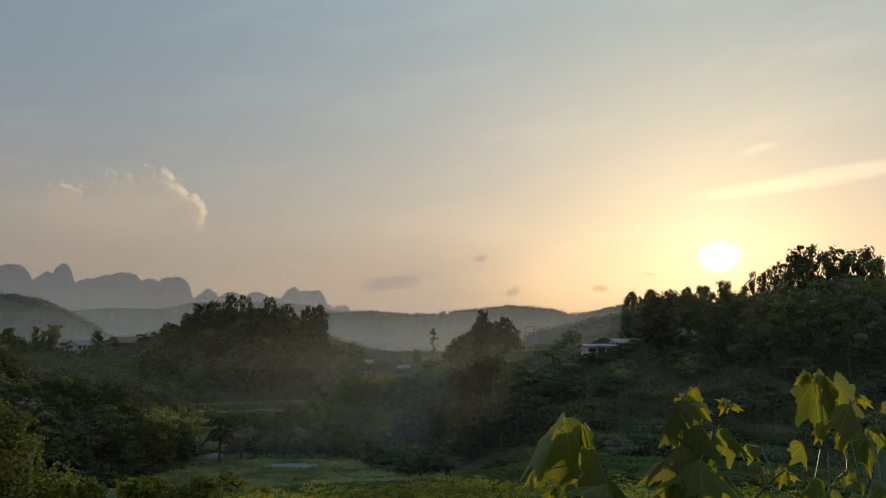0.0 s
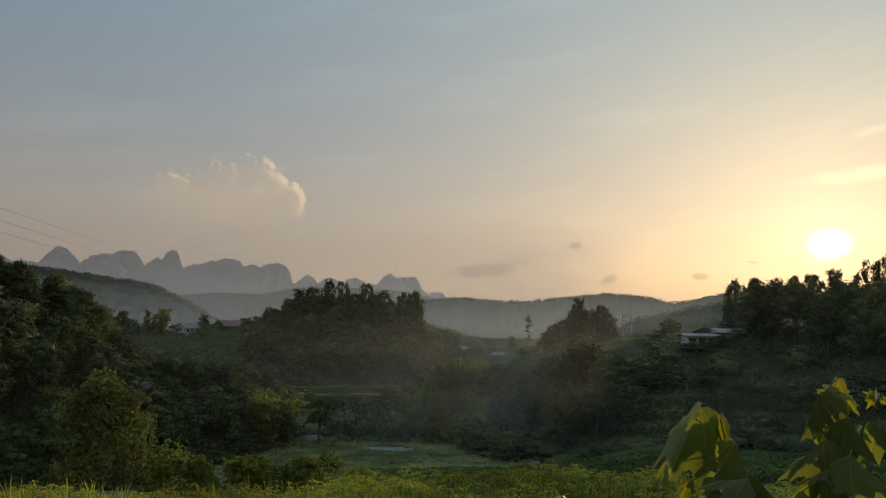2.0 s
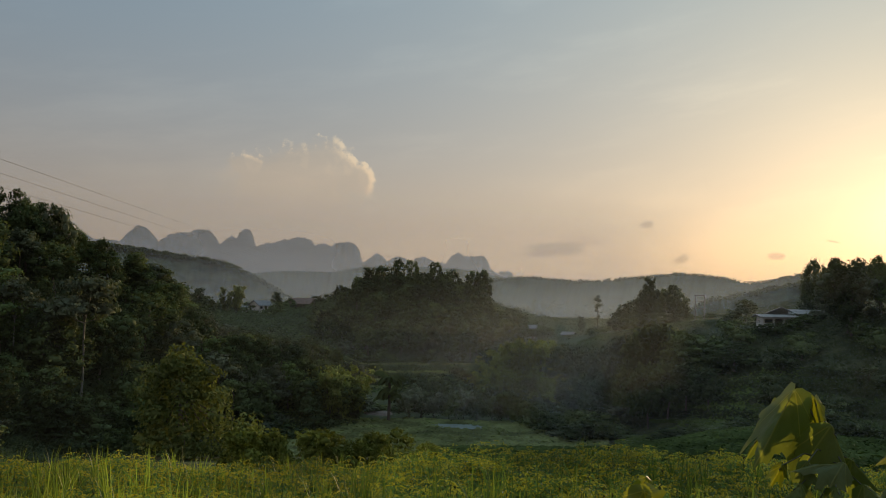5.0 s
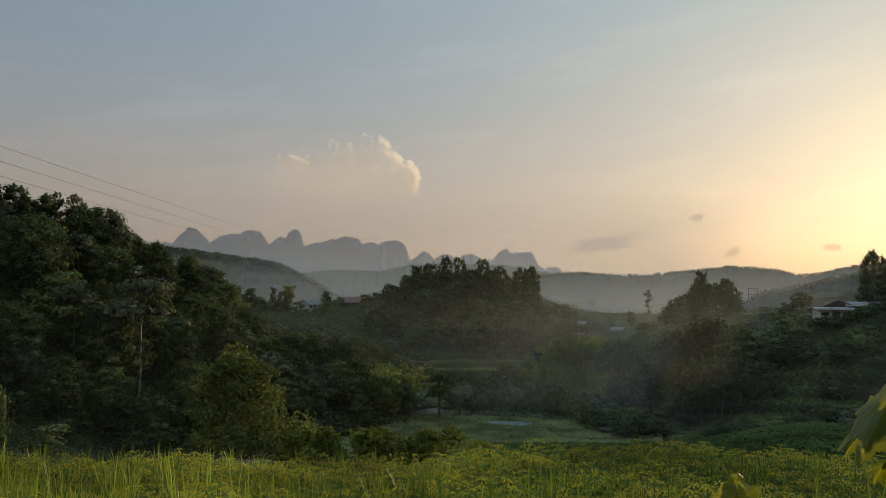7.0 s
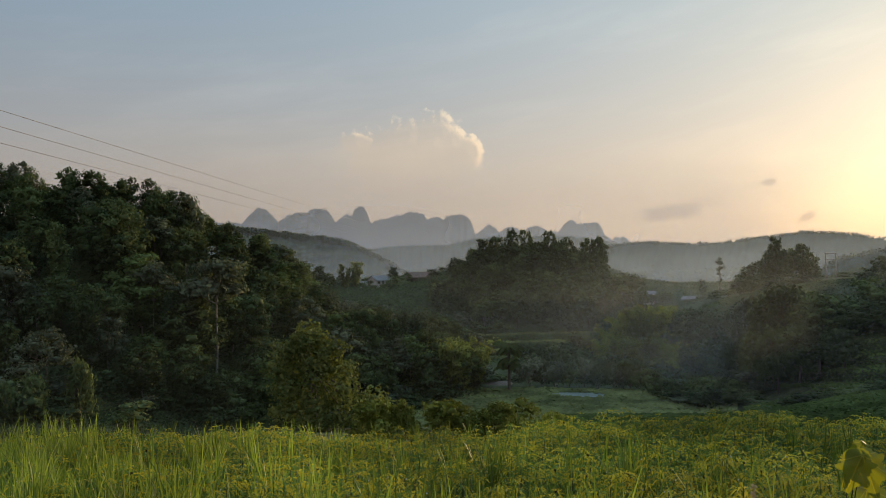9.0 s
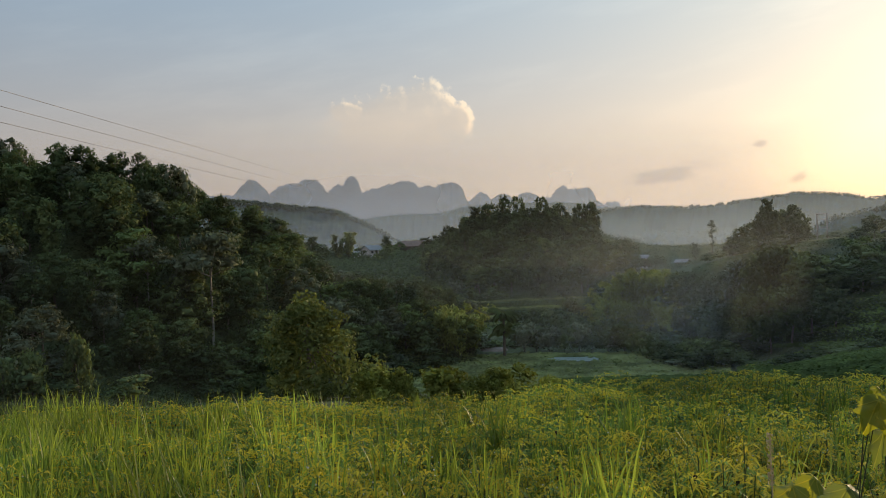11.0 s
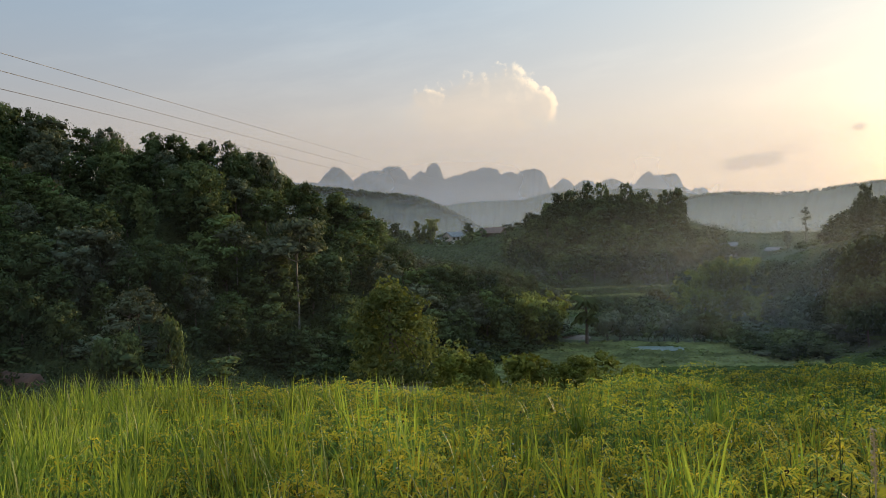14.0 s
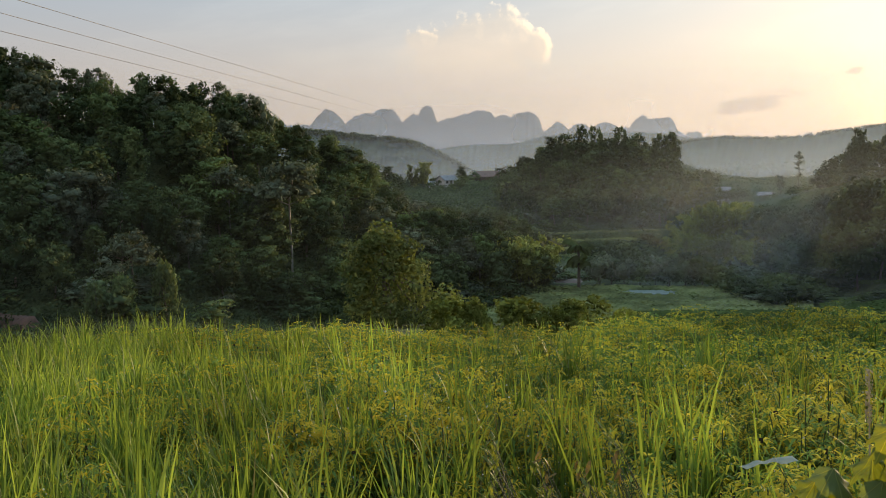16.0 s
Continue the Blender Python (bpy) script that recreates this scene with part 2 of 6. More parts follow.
HAZE_PALE, HAZE_WARM, HAZE_MID, HAZE_FAR = (0.78, 0.83, 0.85, 1.0), (0.80, 0.86, 0.85, 1.0), (0.60, 0.72, 0.90, 1.0), (0.60, 0.68, 0.84, 1.0)


def ground_material():
    mat, n = material("ground_grass_and_soil")
    place = n.node("ShaderNodeTexCoord", "Object")
    big, mid, fine = n.noise(place, 0.05, 5.0), n.noise(place, 0.6, 5.0), n.noise(place, 9.0, 4.0)
    grass = n.mix(n.step(mid, 0.35, 0.65), (0.043, 0.056, 0.024), (0.078, 0.094, 0.040))
    soil = n.mix(n.step(fine, 0.35, 0.65), (0.035, 0.026, 0.016), (0.09, 0.06, 0.035))
    colour = n.mix(n.step(n.m("ADD", n.m("MULTIPLY", big, 0.6), n.m("MULTIPLY", fine, 0.4)), 0.56, 0.70), grass, soil)
    normal = n.node("ShaderNodeBump", 0, {"Strength": 0.8, "Height": n.m("ADD", fine, n.m("MULTIPLY", mid, 2.0)), "Distance": 0.15})
    b = n.node("ShaderNodeBsdfPrincipled", 0, {"Base Color": colour, "Roughness": 0.95, "Specular IOR Level": 0.1, "Normal": normal})
    n.node("ShaderNodeOutputMaterial", None, {"Surface": b})
    return mat


GROUND = ground_material()
BARK = plain_material("bark_grey_brown", (0.05, 0.04, 0.03), (0.15, 0.12, 0.09), 3.0, 0.9, 0.6)
BARK_PALE = plain_material("bark_pale", (0.13, 0.12, 0.10), (0.28, 0.26, 0.22), 3.0, 0.85, 0.5)
FOREST = [leaf_material("forest_leaf_deep", (0.027, 0.041, 0.019), (0.080, 0.104, 0.046), 0.15, tint=(1.04, 1.03, 0.93)),
          leaf_material("forest_leaf_mid", (0.050, 0.072, 0.032), (0.120, 0.148, 0.064), 0.18, tint=(1.04, 1.03, 0.93)),
          leaf_material("forest_leaf_grey", (0.066, 0.080, 0.054), (0.126, 0.144, 0.094), 0.15, tint=(1.04, 1.03, 0.93)),
          leaf_material("forest_leaf_fresh", (0.050, 0.078, 0.030), (0.112, 0.148, 0.056), 0.15, tint=(1.04, 1.03, 0.93))]
LEAF_NEAR_TREE = leaf_material("near_tree_leaf", (0.044, 0.064, 0.022), (0.275, 0.300, 0.105), 0.20)
BAMBOO_LEAF = leaf_material("bamboo_leaf", (0.105, 0.130, 0.044), (0.225, 0.245, 0.088), 0.40)
BUSH_LEAF = leaf_material("bush_leaf", (0.044, 0.064, 0.026), (0.105, 0.132, 0.052), 0.22)
MOUND_LEAF = leaf_material("creeper_leaf", (0.018, 0.030, 0.009), (0.260, 0.285, 0.070), 0.16)
UNDERGROWTH = leaf_material("undergrowth_leaf", (0.026, 0.036, 0.014), (0.060, 0.074, 0.031), 0.12)
GRASS_BLADE = leaf_material("grass_blade", (0.050, 0.084, 0.018), (0.240, 0.312, 0.076), 0.5, 0.45, gloss=0.15, grain=0.6)
GRASS_PALE = leaf_material("pale_grass_blade", (0.14, 0.19, 0.09), (0.30, 0.36, 0.20), 0.35, 0.45, gloss=0.2)
GRASS_DRY = leaf_material("dry_grass_blade", (0.12, 0.12, 0.05), (0.21, 0.19, 0.09), 0.2, 0.7)
PLANT_LOW = leaf_material("field_plant_leaf", (0.022, 0.046, 0.014), (0.175, 0.245, 0.054), 0.25)
PLANT_TOP = leaf_material("field_plant_yellow_top", (0.195, 0.186, 0.020), (0.520, 0.378, 0.034), 0.3, tint=(1.1, 1.0, 0.8))
SEED_HEAD = plain_material("dry_seed_head", (0.016, 0.010, 0.006), (0.05, 0.03, 0.018), 20.0, 0.9)
STEM = plain_material("green_brown_stem", (0.030, 0.036, 0.014), (0.075, 0.078, 0.034), 10.0, 0.7)
PLANT_STEM = plain_material("field_plant_stem", (0.06, 0.085, 0.025), (0.13, 0.15, 0.05), 10.0, 0.7)
SEED_TAN = plain_material("dry_tan_seed", (0.36, 0.27, 0.15), (0.60, 0.48, 0.30), 20.0, 0.8)
PALE_DOT = plain_material("pale_highlight_dot", (0.55, 0.55, 0.45), (0.75, 0.74, 0.62), 30.0, 0.6)
VINE_LEAF = veined_material("broad_leaf_green", (0.074, 0.112, 0.030), (0.150, 0.190, 0.055), 0.55)
VINE_YOUNG = veined_material("broad_leaf_young_yellow", (0.090, 0.125, 0.012), (0.200, 0.220, 0.026), 0.52)
VINE_PALE = veined_material("broad_leaf_pale_underside", (0.070, 0.096, 0.026), (0.135, 0.160, 0.050), 0.4, 0.3)
LEAF_DRY = veined_material("dry_leaf", (0.08, 0.062, 0.02), (0.19, 0.145, 0.05), 0.3, 0.1)
LEAF_WHITE = veined_material("silver_leaf_underside", (0.25, 0.26, 0.19), (0.38, 0.38, 0.30), 0.3, 0.4)


# ---- mesh helpers ----
def mesh_of(name, verts, size, materials, index=None, smooth=False, faces=None):
    """A mesh of faces of one size; without faces the vertices follow one another face by face."""
    verts = np.asarray(verts, np.float32).reshape(-1, 3)
    me = bpy.data.meshes.new(name)
    loops = np.arange(len(verts), dtype=np.int32) if faces is None else np.asarray(faces, np.int32).ravel()
    count = len(loops) // size
    me.vertices.add(len(verts))
    me.vertices.foreach_set("co", verts.ravel())
    me.loops.add(len(loops))
    me.loops.foreach_set("vertex_index", loops)
    me.polygons.add(count)
    me.polygons.foreach_set("loop_start", np.arange(count, dtype=np.int32) * size)
    for mat in materials:
        me.materials.append(mat)
    if index is not None:
        me.polygons.foreach_set("material_index", np.asarray(index, np.int32))
    if smooth:
        me.polygons.foreach_set("use_smooth", np.ones(count, bool))
    me.update(calc_edges=True)
    return me


def child(name, me, parent, label=""):
    ob = new(name, me)
    ob.parent = parent
    return tagged(ob, label) if label else ob


def part(name, bm, mat, parent, label=""):
    me = bpy.data.meshes.new(name)
    bm.to_mesh(me)
    bm.free()
    me.materials.append(mat)
    return child(name, me, parent, label)


def tubes(paths, sides=6):
    """Vertices and quads of tapered tubes; each path is a list of (x, y, z, radius)."""
    verts, faces = [], []
    for path in paths:
        base = len(verts)
        for i, (*p, r) in enumerate(path):
            a, b = Vector(path[max(i - 1, 0)][:3]), Vector(path[min(i + 1, len(path) - 1)][:3])
            way = (b - a).normalized()
            side = way.orthogonal().normalized()
            other = way.cross(side)
            for k in range(sides):
                t = 2 * math.pi * k / sides
                verts.append(Vector(p) + r * (math.cos(t) * side + math.sin(t) * other))
        for i in range(len(path) - 1):
            for k in range(sides):
                l = (k + 1) % sides
                faces.append((base + i * sides + k, base + i * sides + l, base + (i + 1) * sides + l, base + (i + 1) * sides + k))
    return verts, faces


def tube_mesh(name, paths, mat, sides=6):
    v, f = tubes(paths, sides)
    return mesh_of(name, v, 4, [mat], smooth=True, faces=f)


def unit(v):
    return v / np.maximum(np.linalg.norm(v, axis=-1, keepdims=True), 1e-9)


def leaf_quads(rng, centres, normals, length, width, droop=0.3):
    """One folded leaf at every centre, facing about its normal."""
    n = len(centres)
    normals = unit(normals + rng.normal(0, 0.26, (n, 3)))
    along = unit(np.cross(normals, rng.normal(0, 1, (n, 3))))
    along = unit(along - [0, 0, droop])
    side = unit(np.cross(normals, along))
    ln = (length * rng.uniform(0.6, 1.25, n))[:, None]
    wd = (width * rng.uniform(0.6, 1.25, n))[:, None]
    fold = normals * ln * 0.18
    quad = np.stack([centres - along * ln * 0.5, centres + side * wd * 0.5 + fold, centres + along * ln * 0.5, centres - side * wd * 0.5 + fold], 1)
    return quad.reshape(-1, 3)


def crown_points(rng, lobes, count, shell=(0.72, 1.06)):
    """Points with outward ways on and just inside a set of lobes (x, y, z, rx, rz)."""
    lobes = np.asarray(lobes, float)
    weight = lobes[:, 3] ** 2
    which = rng.choice(len(lobes), count, p=weight / weight.sum())
    way = unit(rng.normal(0, 1, (count, 3)) + [0, 0, 0.25])
    reach = rng.uniform(*shell, (count, 1)) * (1 + 0.18 * np.sin(5 * way[:, :1] + 7 * way[:, 1:2] + which[:, None]))
    size = np.stack([lobes[which, 3], lobes[which, 3], lobes[which, 4]], 1)
    return lobes[which, :3] + way * reach * size, way


def smooth(v, a, b):
    t = np.clip((np.asarray(v, float) - a) / (b - a), 0, 1)
    return t * t * (3 - 2 * t)


# ---- the lie of the land, heights from the eye ----
def waves(x, y, size, seed=0.0):
    x, y = x / size + seed, y / size - 2 * seed
    return (np.sin(x + 1.3 * np.sin(0.7 * y)) + np.sin(1.7 * y - 0.6 * x + 1.1) + 0.6 * np.sin(2.9 * x + 1.9 * y) + 0.5 * np.sin(3.7 * y - 2.3 * x)) / 3.1


def height(x, y):
    x, y = np.asarray(x, float), np.asarray(y, float)
    r, az = np.hypot(x, y), np.degrees(np.arctan2(x, y))
    fall = np.interp(az, [-62, -52, -44, -37, -23, -15, -8, 2, 34], [0.128, 0.112, 0.100, 0.108, 0.140, 0.128, 0.110, 0.100, 0.100])
    field = -1.6 - 1.9 * smooth(r, 1.3, 6.5) - fall * np.maximum(r - 8, 0)
    edge = -3.5 - fall * 21
    floor = -17 + 6.0 * smooth(az, -28, -48) + 4.5 * smooth(az, -2, 10)
    down = np.interp(r, [29, 34, 44, 54, 72, 94], [0, 0.10, 0.20, 0.34, 0.74, 1])
    quick = np.interp(r, [29, 34, 44, 72], [0, 0.35, 0.75, 1])
    down = down + (np.maximum(quick, down) - down) * smooth(az, -31, -38)
    low = edge + (floor - edge) * down
    h = np.where(r < 29, field, low)
    # wooded hill on one side
    foot = np.interp(az, [-60, -50, -40, -30, -20, -16.5], [72, 76, 84, 95, 108, 116])
    back = np.interp(az, [-60, -50, -40, -30, -20, -16.5], [128, 122, 114, 122, 122, 120])
    crest = np.interp(az, [-70, -53, -49, -45, -40, -36, -33, -30, -26, -21, -17.5, -16], HILL_CREST)
    up = smooth(r, foot, back) * 0.55 + 0.45 * np.clip((r - foot) / (back - foot), 0, 1)
    wood = floor + (crest - floor) * up
    wood = np.where(r > back, crest - (crest - np.minimum(crest, -9)) * smooth(r, back, back + 90), wood)
    h = np.where((az < -16) & (az > -180), np.maximum(h, wood * smooth(az, -15.5, -19) + h * (1 - smooth(az, -15.5, -19))), h)
    # terraced slope on the other side
    foot = np.interp(az, [-7, 0, 8, 20, 40], [135, 118, 88, 74, 66])
    back = np.interp(az, [-7, 0, 8, 20, 40], [170, 160, 122, 108, 98])
    crest = np.interp(az, [-8, -4, 0, 4, 8, 13, 20, 40], [-17, -10, -6.0, -3.6, -2.2, -1.6, 0.5, 2])
    t = np.clip((r - foot) / (back - foot), 0, 1)
    t = t + 0.022 * np.sin(2 * math.pi * 9 * t)
    slope = floor + (crest - floor) * t
    h = np.where((az > -8), np.maximum(h, slope), h)
    # far plain, knoll, rise under the village
    far = smooth(r, 170, 330)
    h = h + (-6.5 - h) * far * (r > 170)
    kx, ky = 288 * math.sin(radians(-13.2)), 288 * math.cos(radians(-13.2))
    k = np.exp(-(((x - kx) / 34) ** 2 + ((y - ky) / 42) ** 2) ** 1.3)
    h = h + k * 11.0
    # behind the eye a low bank
    bank = -1.6 + 0.12 * (np.clip(r, 4, 60) - 4)
    h = h + (bank - h) * np.maximum(smooth(az, -66, -104), smooth(az, 44, 92))
    h = h + waves(x, y, 7.0) * 0.18 * smooth(r, 8, 60) + waves(x, y, 26.0, 3.0) * 0.8 * smooth(r, 60, 200)
    return h


HILL_CREST = [14.0, 13.3, 9.8, 7.3, 6.0, 4.4, 1.8, -1.6, -8.5, -12.0, -14.2, -17]


def at(az, r, lift=0.0):
    x, y = r * math.sin(radians(az)), r * math.cos(radians(az))
    return Vector((x, y, EYE + float(height(x, y)) + lift))


def make_ground():
    front = np.arange(-75, 46, 1.0)
    rest = np.arange(51, 285, 6.0)
    az = np.radians(np.concatenate([front, rest]))
    r = np.concatenate([[0.002, 0.2], np.geomspace(0.8, 4700, 210)])
    R, A = np.meshgrid(r, az, indexing="ij")
    x, y = R * np.sin(A) + 0.1, R * np.cos(A) - 1.5
    v = np.stack([x, y, EYE + height(x, y)], -1)
    m = len(az)
    i, j = np.meshgrid(np.arange(len(r) - 1), np.arange(m), indexing="ij")
    k = (j + 1) % m
    f = np.stack([i * m + j, i * m + k, (i + 1) * m + k, (i + 1) * m + j], -1)
    ob = new("ground", mesh_of("ground", v.reshape(-1, 3), 4, [GROUND], smooth=True, faces=f.reshape(-1, 4)[:, ::-1]))
    tagged(ob, "grassy valley ground with bare soil patches", "ground", kind="structure")


make_ground()


# ---- distance ----
def ridge(name, label, r, az0, az1, crest, mat, depth=0.16, rough=1.0, steps=420, foot=-2.2, fine=0.05):
    """A far range whose crest follows the given elevation in degrees."""
    az = np.linspace(az0, az1, steps)
    el = np.array([crest(a) for a in az])
    rng = np.random.default_rng(int(r))
    jag = np.convolve(rng.normal(0, 1, steps + 6), np.ones(3) / 3, "same")[3:-3] * fine
    top = r * np.tan(np.radians(el))
    edge = r * np.tan(np.radians(el + jag)) - top
    rows = []
    for k, s in enumerate((0.0, 0.06, 0.15, 0.3, 0.5, 0.75, 1.0)):
        rr = r * (1 - depth * s)
        bottom = rr * math.tan(radians(foot))
        z = bottom + (top - bottom) * (1 - s) ** 1.15 + edge * (s == 0) + waves(az * 9, az * 0 + s * 9, 2.0, r) * r * 0.004 * rough * (0 < s < 1)
        rows.append(np.stack([rr * np.sin(np.radians(az)), rr * np.cos(np.radians(az)), EYE + z], -1))
    v = np.array(rows)
    i, j = np.meshgrid(np.arange(len(rows) - 1), np.arange(steps - 1), indexing="ij")
    f = np.stack([i * steps + j, i * steps + j + 1, (i + 1) * steps + j + 1, (i + 1) * steps + j], -1)
    me = mesh_of(name, v.reshape(-1, 3), 4, [mat], smooth=True, faces=f.reshape(-1, 4)[:, ::-1])
    return tagged(new(name, me), label, "mountain range" if r > 1500 else "hill", kind="structure")


# karst towers: bearing, crest elevation, half width, steepness
KARST = [(-44, 4.0, 2.2, 2), (-39, 4.3, 1.6, 2), (-35, 3.95, 1.5, 2), (-31.15, 4.5, 1.0, 1.6), (-28.6, 4.15, 1.6, 2), (-27.4, 4.42, 1.15, 2.6), (-25.4, 4.05, 0.9, 1.5), (-24.5, 4.52, 0.62, 2.6),
         (-23.0, 3.7, 1.1, 2), (-22.0, 3.95, 1.0, 1.8), (-20.9, 4.12, 1.15, 3), (-19.3, 3.76, 1.2, 2), (-17.9, 3.85, 1.1, 4.5), (-15.7, 3.15, 0.95, 1.5), (-14.2, 2.98, 1.0, 2.2),
         (-12.5, 2.98, 1.1, 2.6), (-10.15, 3.35, 0.8, 1.6), (-9.4, 3.12, 0.8, 2.5), (-8.7, 3.12, 0.75, 3.0), (-6.9, 2.12, 0.9, 2.5)]


def karst(a):
    e = max(h - 0.8 * (abs(a - c) / w) ** p for c, h, w, p in KARST)
    base = 3.48 if a < -17.6 else 2.6 if a < -8.2 else max(1.3, 2.6 - 0.9 * (a + 8.2))
    return max(e, base) + 0.03 * math.sin(a * 5.1) * math.sin(a * 2.3 + 1) + 0.02 * math.sin(a * 13.0)


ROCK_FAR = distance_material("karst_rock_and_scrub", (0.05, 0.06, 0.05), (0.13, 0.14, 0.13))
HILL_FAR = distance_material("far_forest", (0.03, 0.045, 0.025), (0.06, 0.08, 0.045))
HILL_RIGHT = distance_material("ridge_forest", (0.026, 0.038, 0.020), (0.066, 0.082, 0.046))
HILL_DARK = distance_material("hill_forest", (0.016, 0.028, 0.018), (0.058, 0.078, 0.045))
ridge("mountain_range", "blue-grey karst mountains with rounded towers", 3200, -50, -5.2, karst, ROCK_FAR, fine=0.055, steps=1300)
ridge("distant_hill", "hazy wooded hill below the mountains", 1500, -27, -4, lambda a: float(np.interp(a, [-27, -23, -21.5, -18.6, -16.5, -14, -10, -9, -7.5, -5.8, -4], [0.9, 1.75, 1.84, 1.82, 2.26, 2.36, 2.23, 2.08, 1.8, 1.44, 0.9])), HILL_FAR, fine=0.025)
def ridge_line(a):
    a = float(a)
    return (1.52 + 0.10 * math.sin(a * 0.9) + 0.55 * math.exp(-(((a - 5) / 2.4) ** 2)) - 0.25 * math.exp(-(((a - 9) / 1.2) ** 2)) + 0.6 * math.exp(-(((a - 12.6) / 2.0) ** 2))
            - 0.9 * float(smooth(a, -6.5, -12)))


def hill_line(a):
    a = float(a)
    return 3.1 - 0.12 * (a + 33) - 2.6 * float(smooth(a, -26.5, -18.3)) + (0.08 * (a + 33) if a < -33 else 0)


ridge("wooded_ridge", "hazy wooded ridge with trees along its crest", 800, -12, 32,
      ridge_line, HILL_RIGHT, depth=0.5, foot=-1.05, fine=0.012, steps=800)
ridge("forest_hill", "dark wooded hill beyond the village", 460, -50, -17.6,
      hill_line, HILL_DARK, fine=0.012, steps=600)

ridge("side_hill", "wooded hill shoulder in evening haze", 384, 4.5, 40,
      lambda a: float(np.interp(a, [4.5, 6.6, 9, 11, 14, 32], [-0.9, 0.35, 0.8, 1.3, 1.8, 2.2])), HILL_RIGHT, depth=0.3, foot=-1.6, fine=0.015, steps=500)


def crest_trees(r, az0, az1, crest, count, tall, mat, label):
    """Crowns that stand out along the crest of a wooded hill."""
    rng = np.random.default_rng(int(r) + 1)
    pts = []
    for az in rng.uniform(az0, az1, count):
        big = tall * rng.uniform(0.3, 1.0) ** 1.5
        z = r * math.tan(radians(float(crest(az))))
        for _ in range(14):
            pts.append((r * math.sin(radians(az)) + rng.normal(0, big * 0.28), r * math.cos(radians(az)) - 2 + rng.normal(0, 1), EYE + z + rng.uniform(-0.9, 0.75) * big * 0.8))
    pts = np.array(pts)
    me = mesh_of("crest_woods", leaf_quads(rng, pts, rng.normal(0, 1, pts.shape), tall * 0.42, tall * 0.34, 0.0), 4, [mat])
    tagged(new("crest_woods", me), label, "woods", kind="stuff")


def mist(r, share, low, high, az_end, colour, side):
    """A thin translucent sheet across the view at one distance, added to stand for haze in the air; heights from the
    eye.
    """
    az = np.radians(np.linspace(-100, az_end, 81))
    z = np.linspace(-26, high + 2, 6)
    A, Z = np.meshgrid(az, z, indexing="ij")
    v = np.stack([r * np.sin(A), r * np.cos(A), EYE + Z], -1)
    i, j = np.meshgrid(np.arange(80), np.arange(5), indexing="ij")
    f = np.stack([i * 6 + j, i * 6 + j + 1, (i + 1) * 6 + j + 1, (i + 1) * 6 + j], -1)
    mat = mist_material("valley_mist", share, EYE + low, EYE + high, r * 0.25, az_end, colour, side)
    tagged(new("valley_mist", mesh_of("valley_mist", v.reshape(-1, 3), 4, [mat], smooth=True, faces=f.reshape(-1, 4))), "thin translucent sheet added to stand for haze in the air", "mist", kind="stuff")


crest_trees(798, -8, 14, ridge_line, 520, 5.0, FOREST[0], "trees along the crest of the hazy ridge")
crest_trees(382, 5.5, 20, lambda a: float(np.interp(a, [4.5, 6.6, 9, 11, 14, 32], [-0.9, 0.35, 0.8, 1.3, 1.8, 2.2])), 260, 3.0, FOREST[0], "trees along the hazy hill shoulder")
crest_trees(458, -40, -21, hill_line, 700, 3.2, FOREST[0], "trees along the crest of the dark hill")
# added sheets at set distances: they pale what lies behind, as haze would
for sheet in ((62, 0.046, -6, 8, 60, HAZE_PALE, 0.17), (118, 0.14, -14, 8, 60, HAZE_WARM, 0.22), (192, 0.12, -13, 14, 60, HAZE_PALE, 0.3), (345, 0.22, -10, 26, 60, HAZE_MID, 0.75), (392, 0.26, -6, 32, 60, HAZE_MID, 0.85),
              (1000, 0.26, 50, 130, 8, HAZE_FAR, 0.9), (2100, 0.32, 150, 330, 8, HAZE_FAR, 1.0)):
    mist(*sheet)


# ---- trees ----
def icosphere():
    bm = bmesh.new()
    bmesh.ops.create_icosphere(bm, subdivisions=1, radius=1.0)
    v, f = np.array([p.co[:] for p in bm.verts]), np.array([[p.index for p in q.verts] for q in bm.faces])
    bm.free()
    return v, f


BALL_V, BALL_F = icosphere()


def foliage(name, rng, clumps, count, size, mat, aspect=0.62, droop=0.3, shell=(0.55, 1.30), core=0.62):
    """Leaf clumps (x, y, z, rx, rz): an uneven leafy core to each, and loose sprays of leaves round it."""
    clumps = np.asarray(clumps, float)
    verts, faces, base = [], [], 0
    for x, y, z, rx, rz in clumps:
        v = BALL_V * (1 + rng.normal(0, 0.22, (len(BALL_V), 1))) * core
        verts.append(v * [rx, rx, rz] + [x, y, z])
        faces.append(BALL_F + base)
        base += len(BALL_V)
    p, w = crown_points(rng, clumps, count, shell)
    quads = leaf_quads(rng, p, w * [1, 1, 0.8] + rng.normal(0, 0.34, w.shape) + [0, 0, 0.25], size, size * aspect, droop)
    k = base + 4 * np.arange(count)[:, None]
    verts.append(quads)
    faces += [k + [0, 1, 2], k + [0, 2, 3]]
    faces = np.concatenate(faces)
    return mesh_of(name, np.concatenate(verts), 3, [mat], faces=faces)


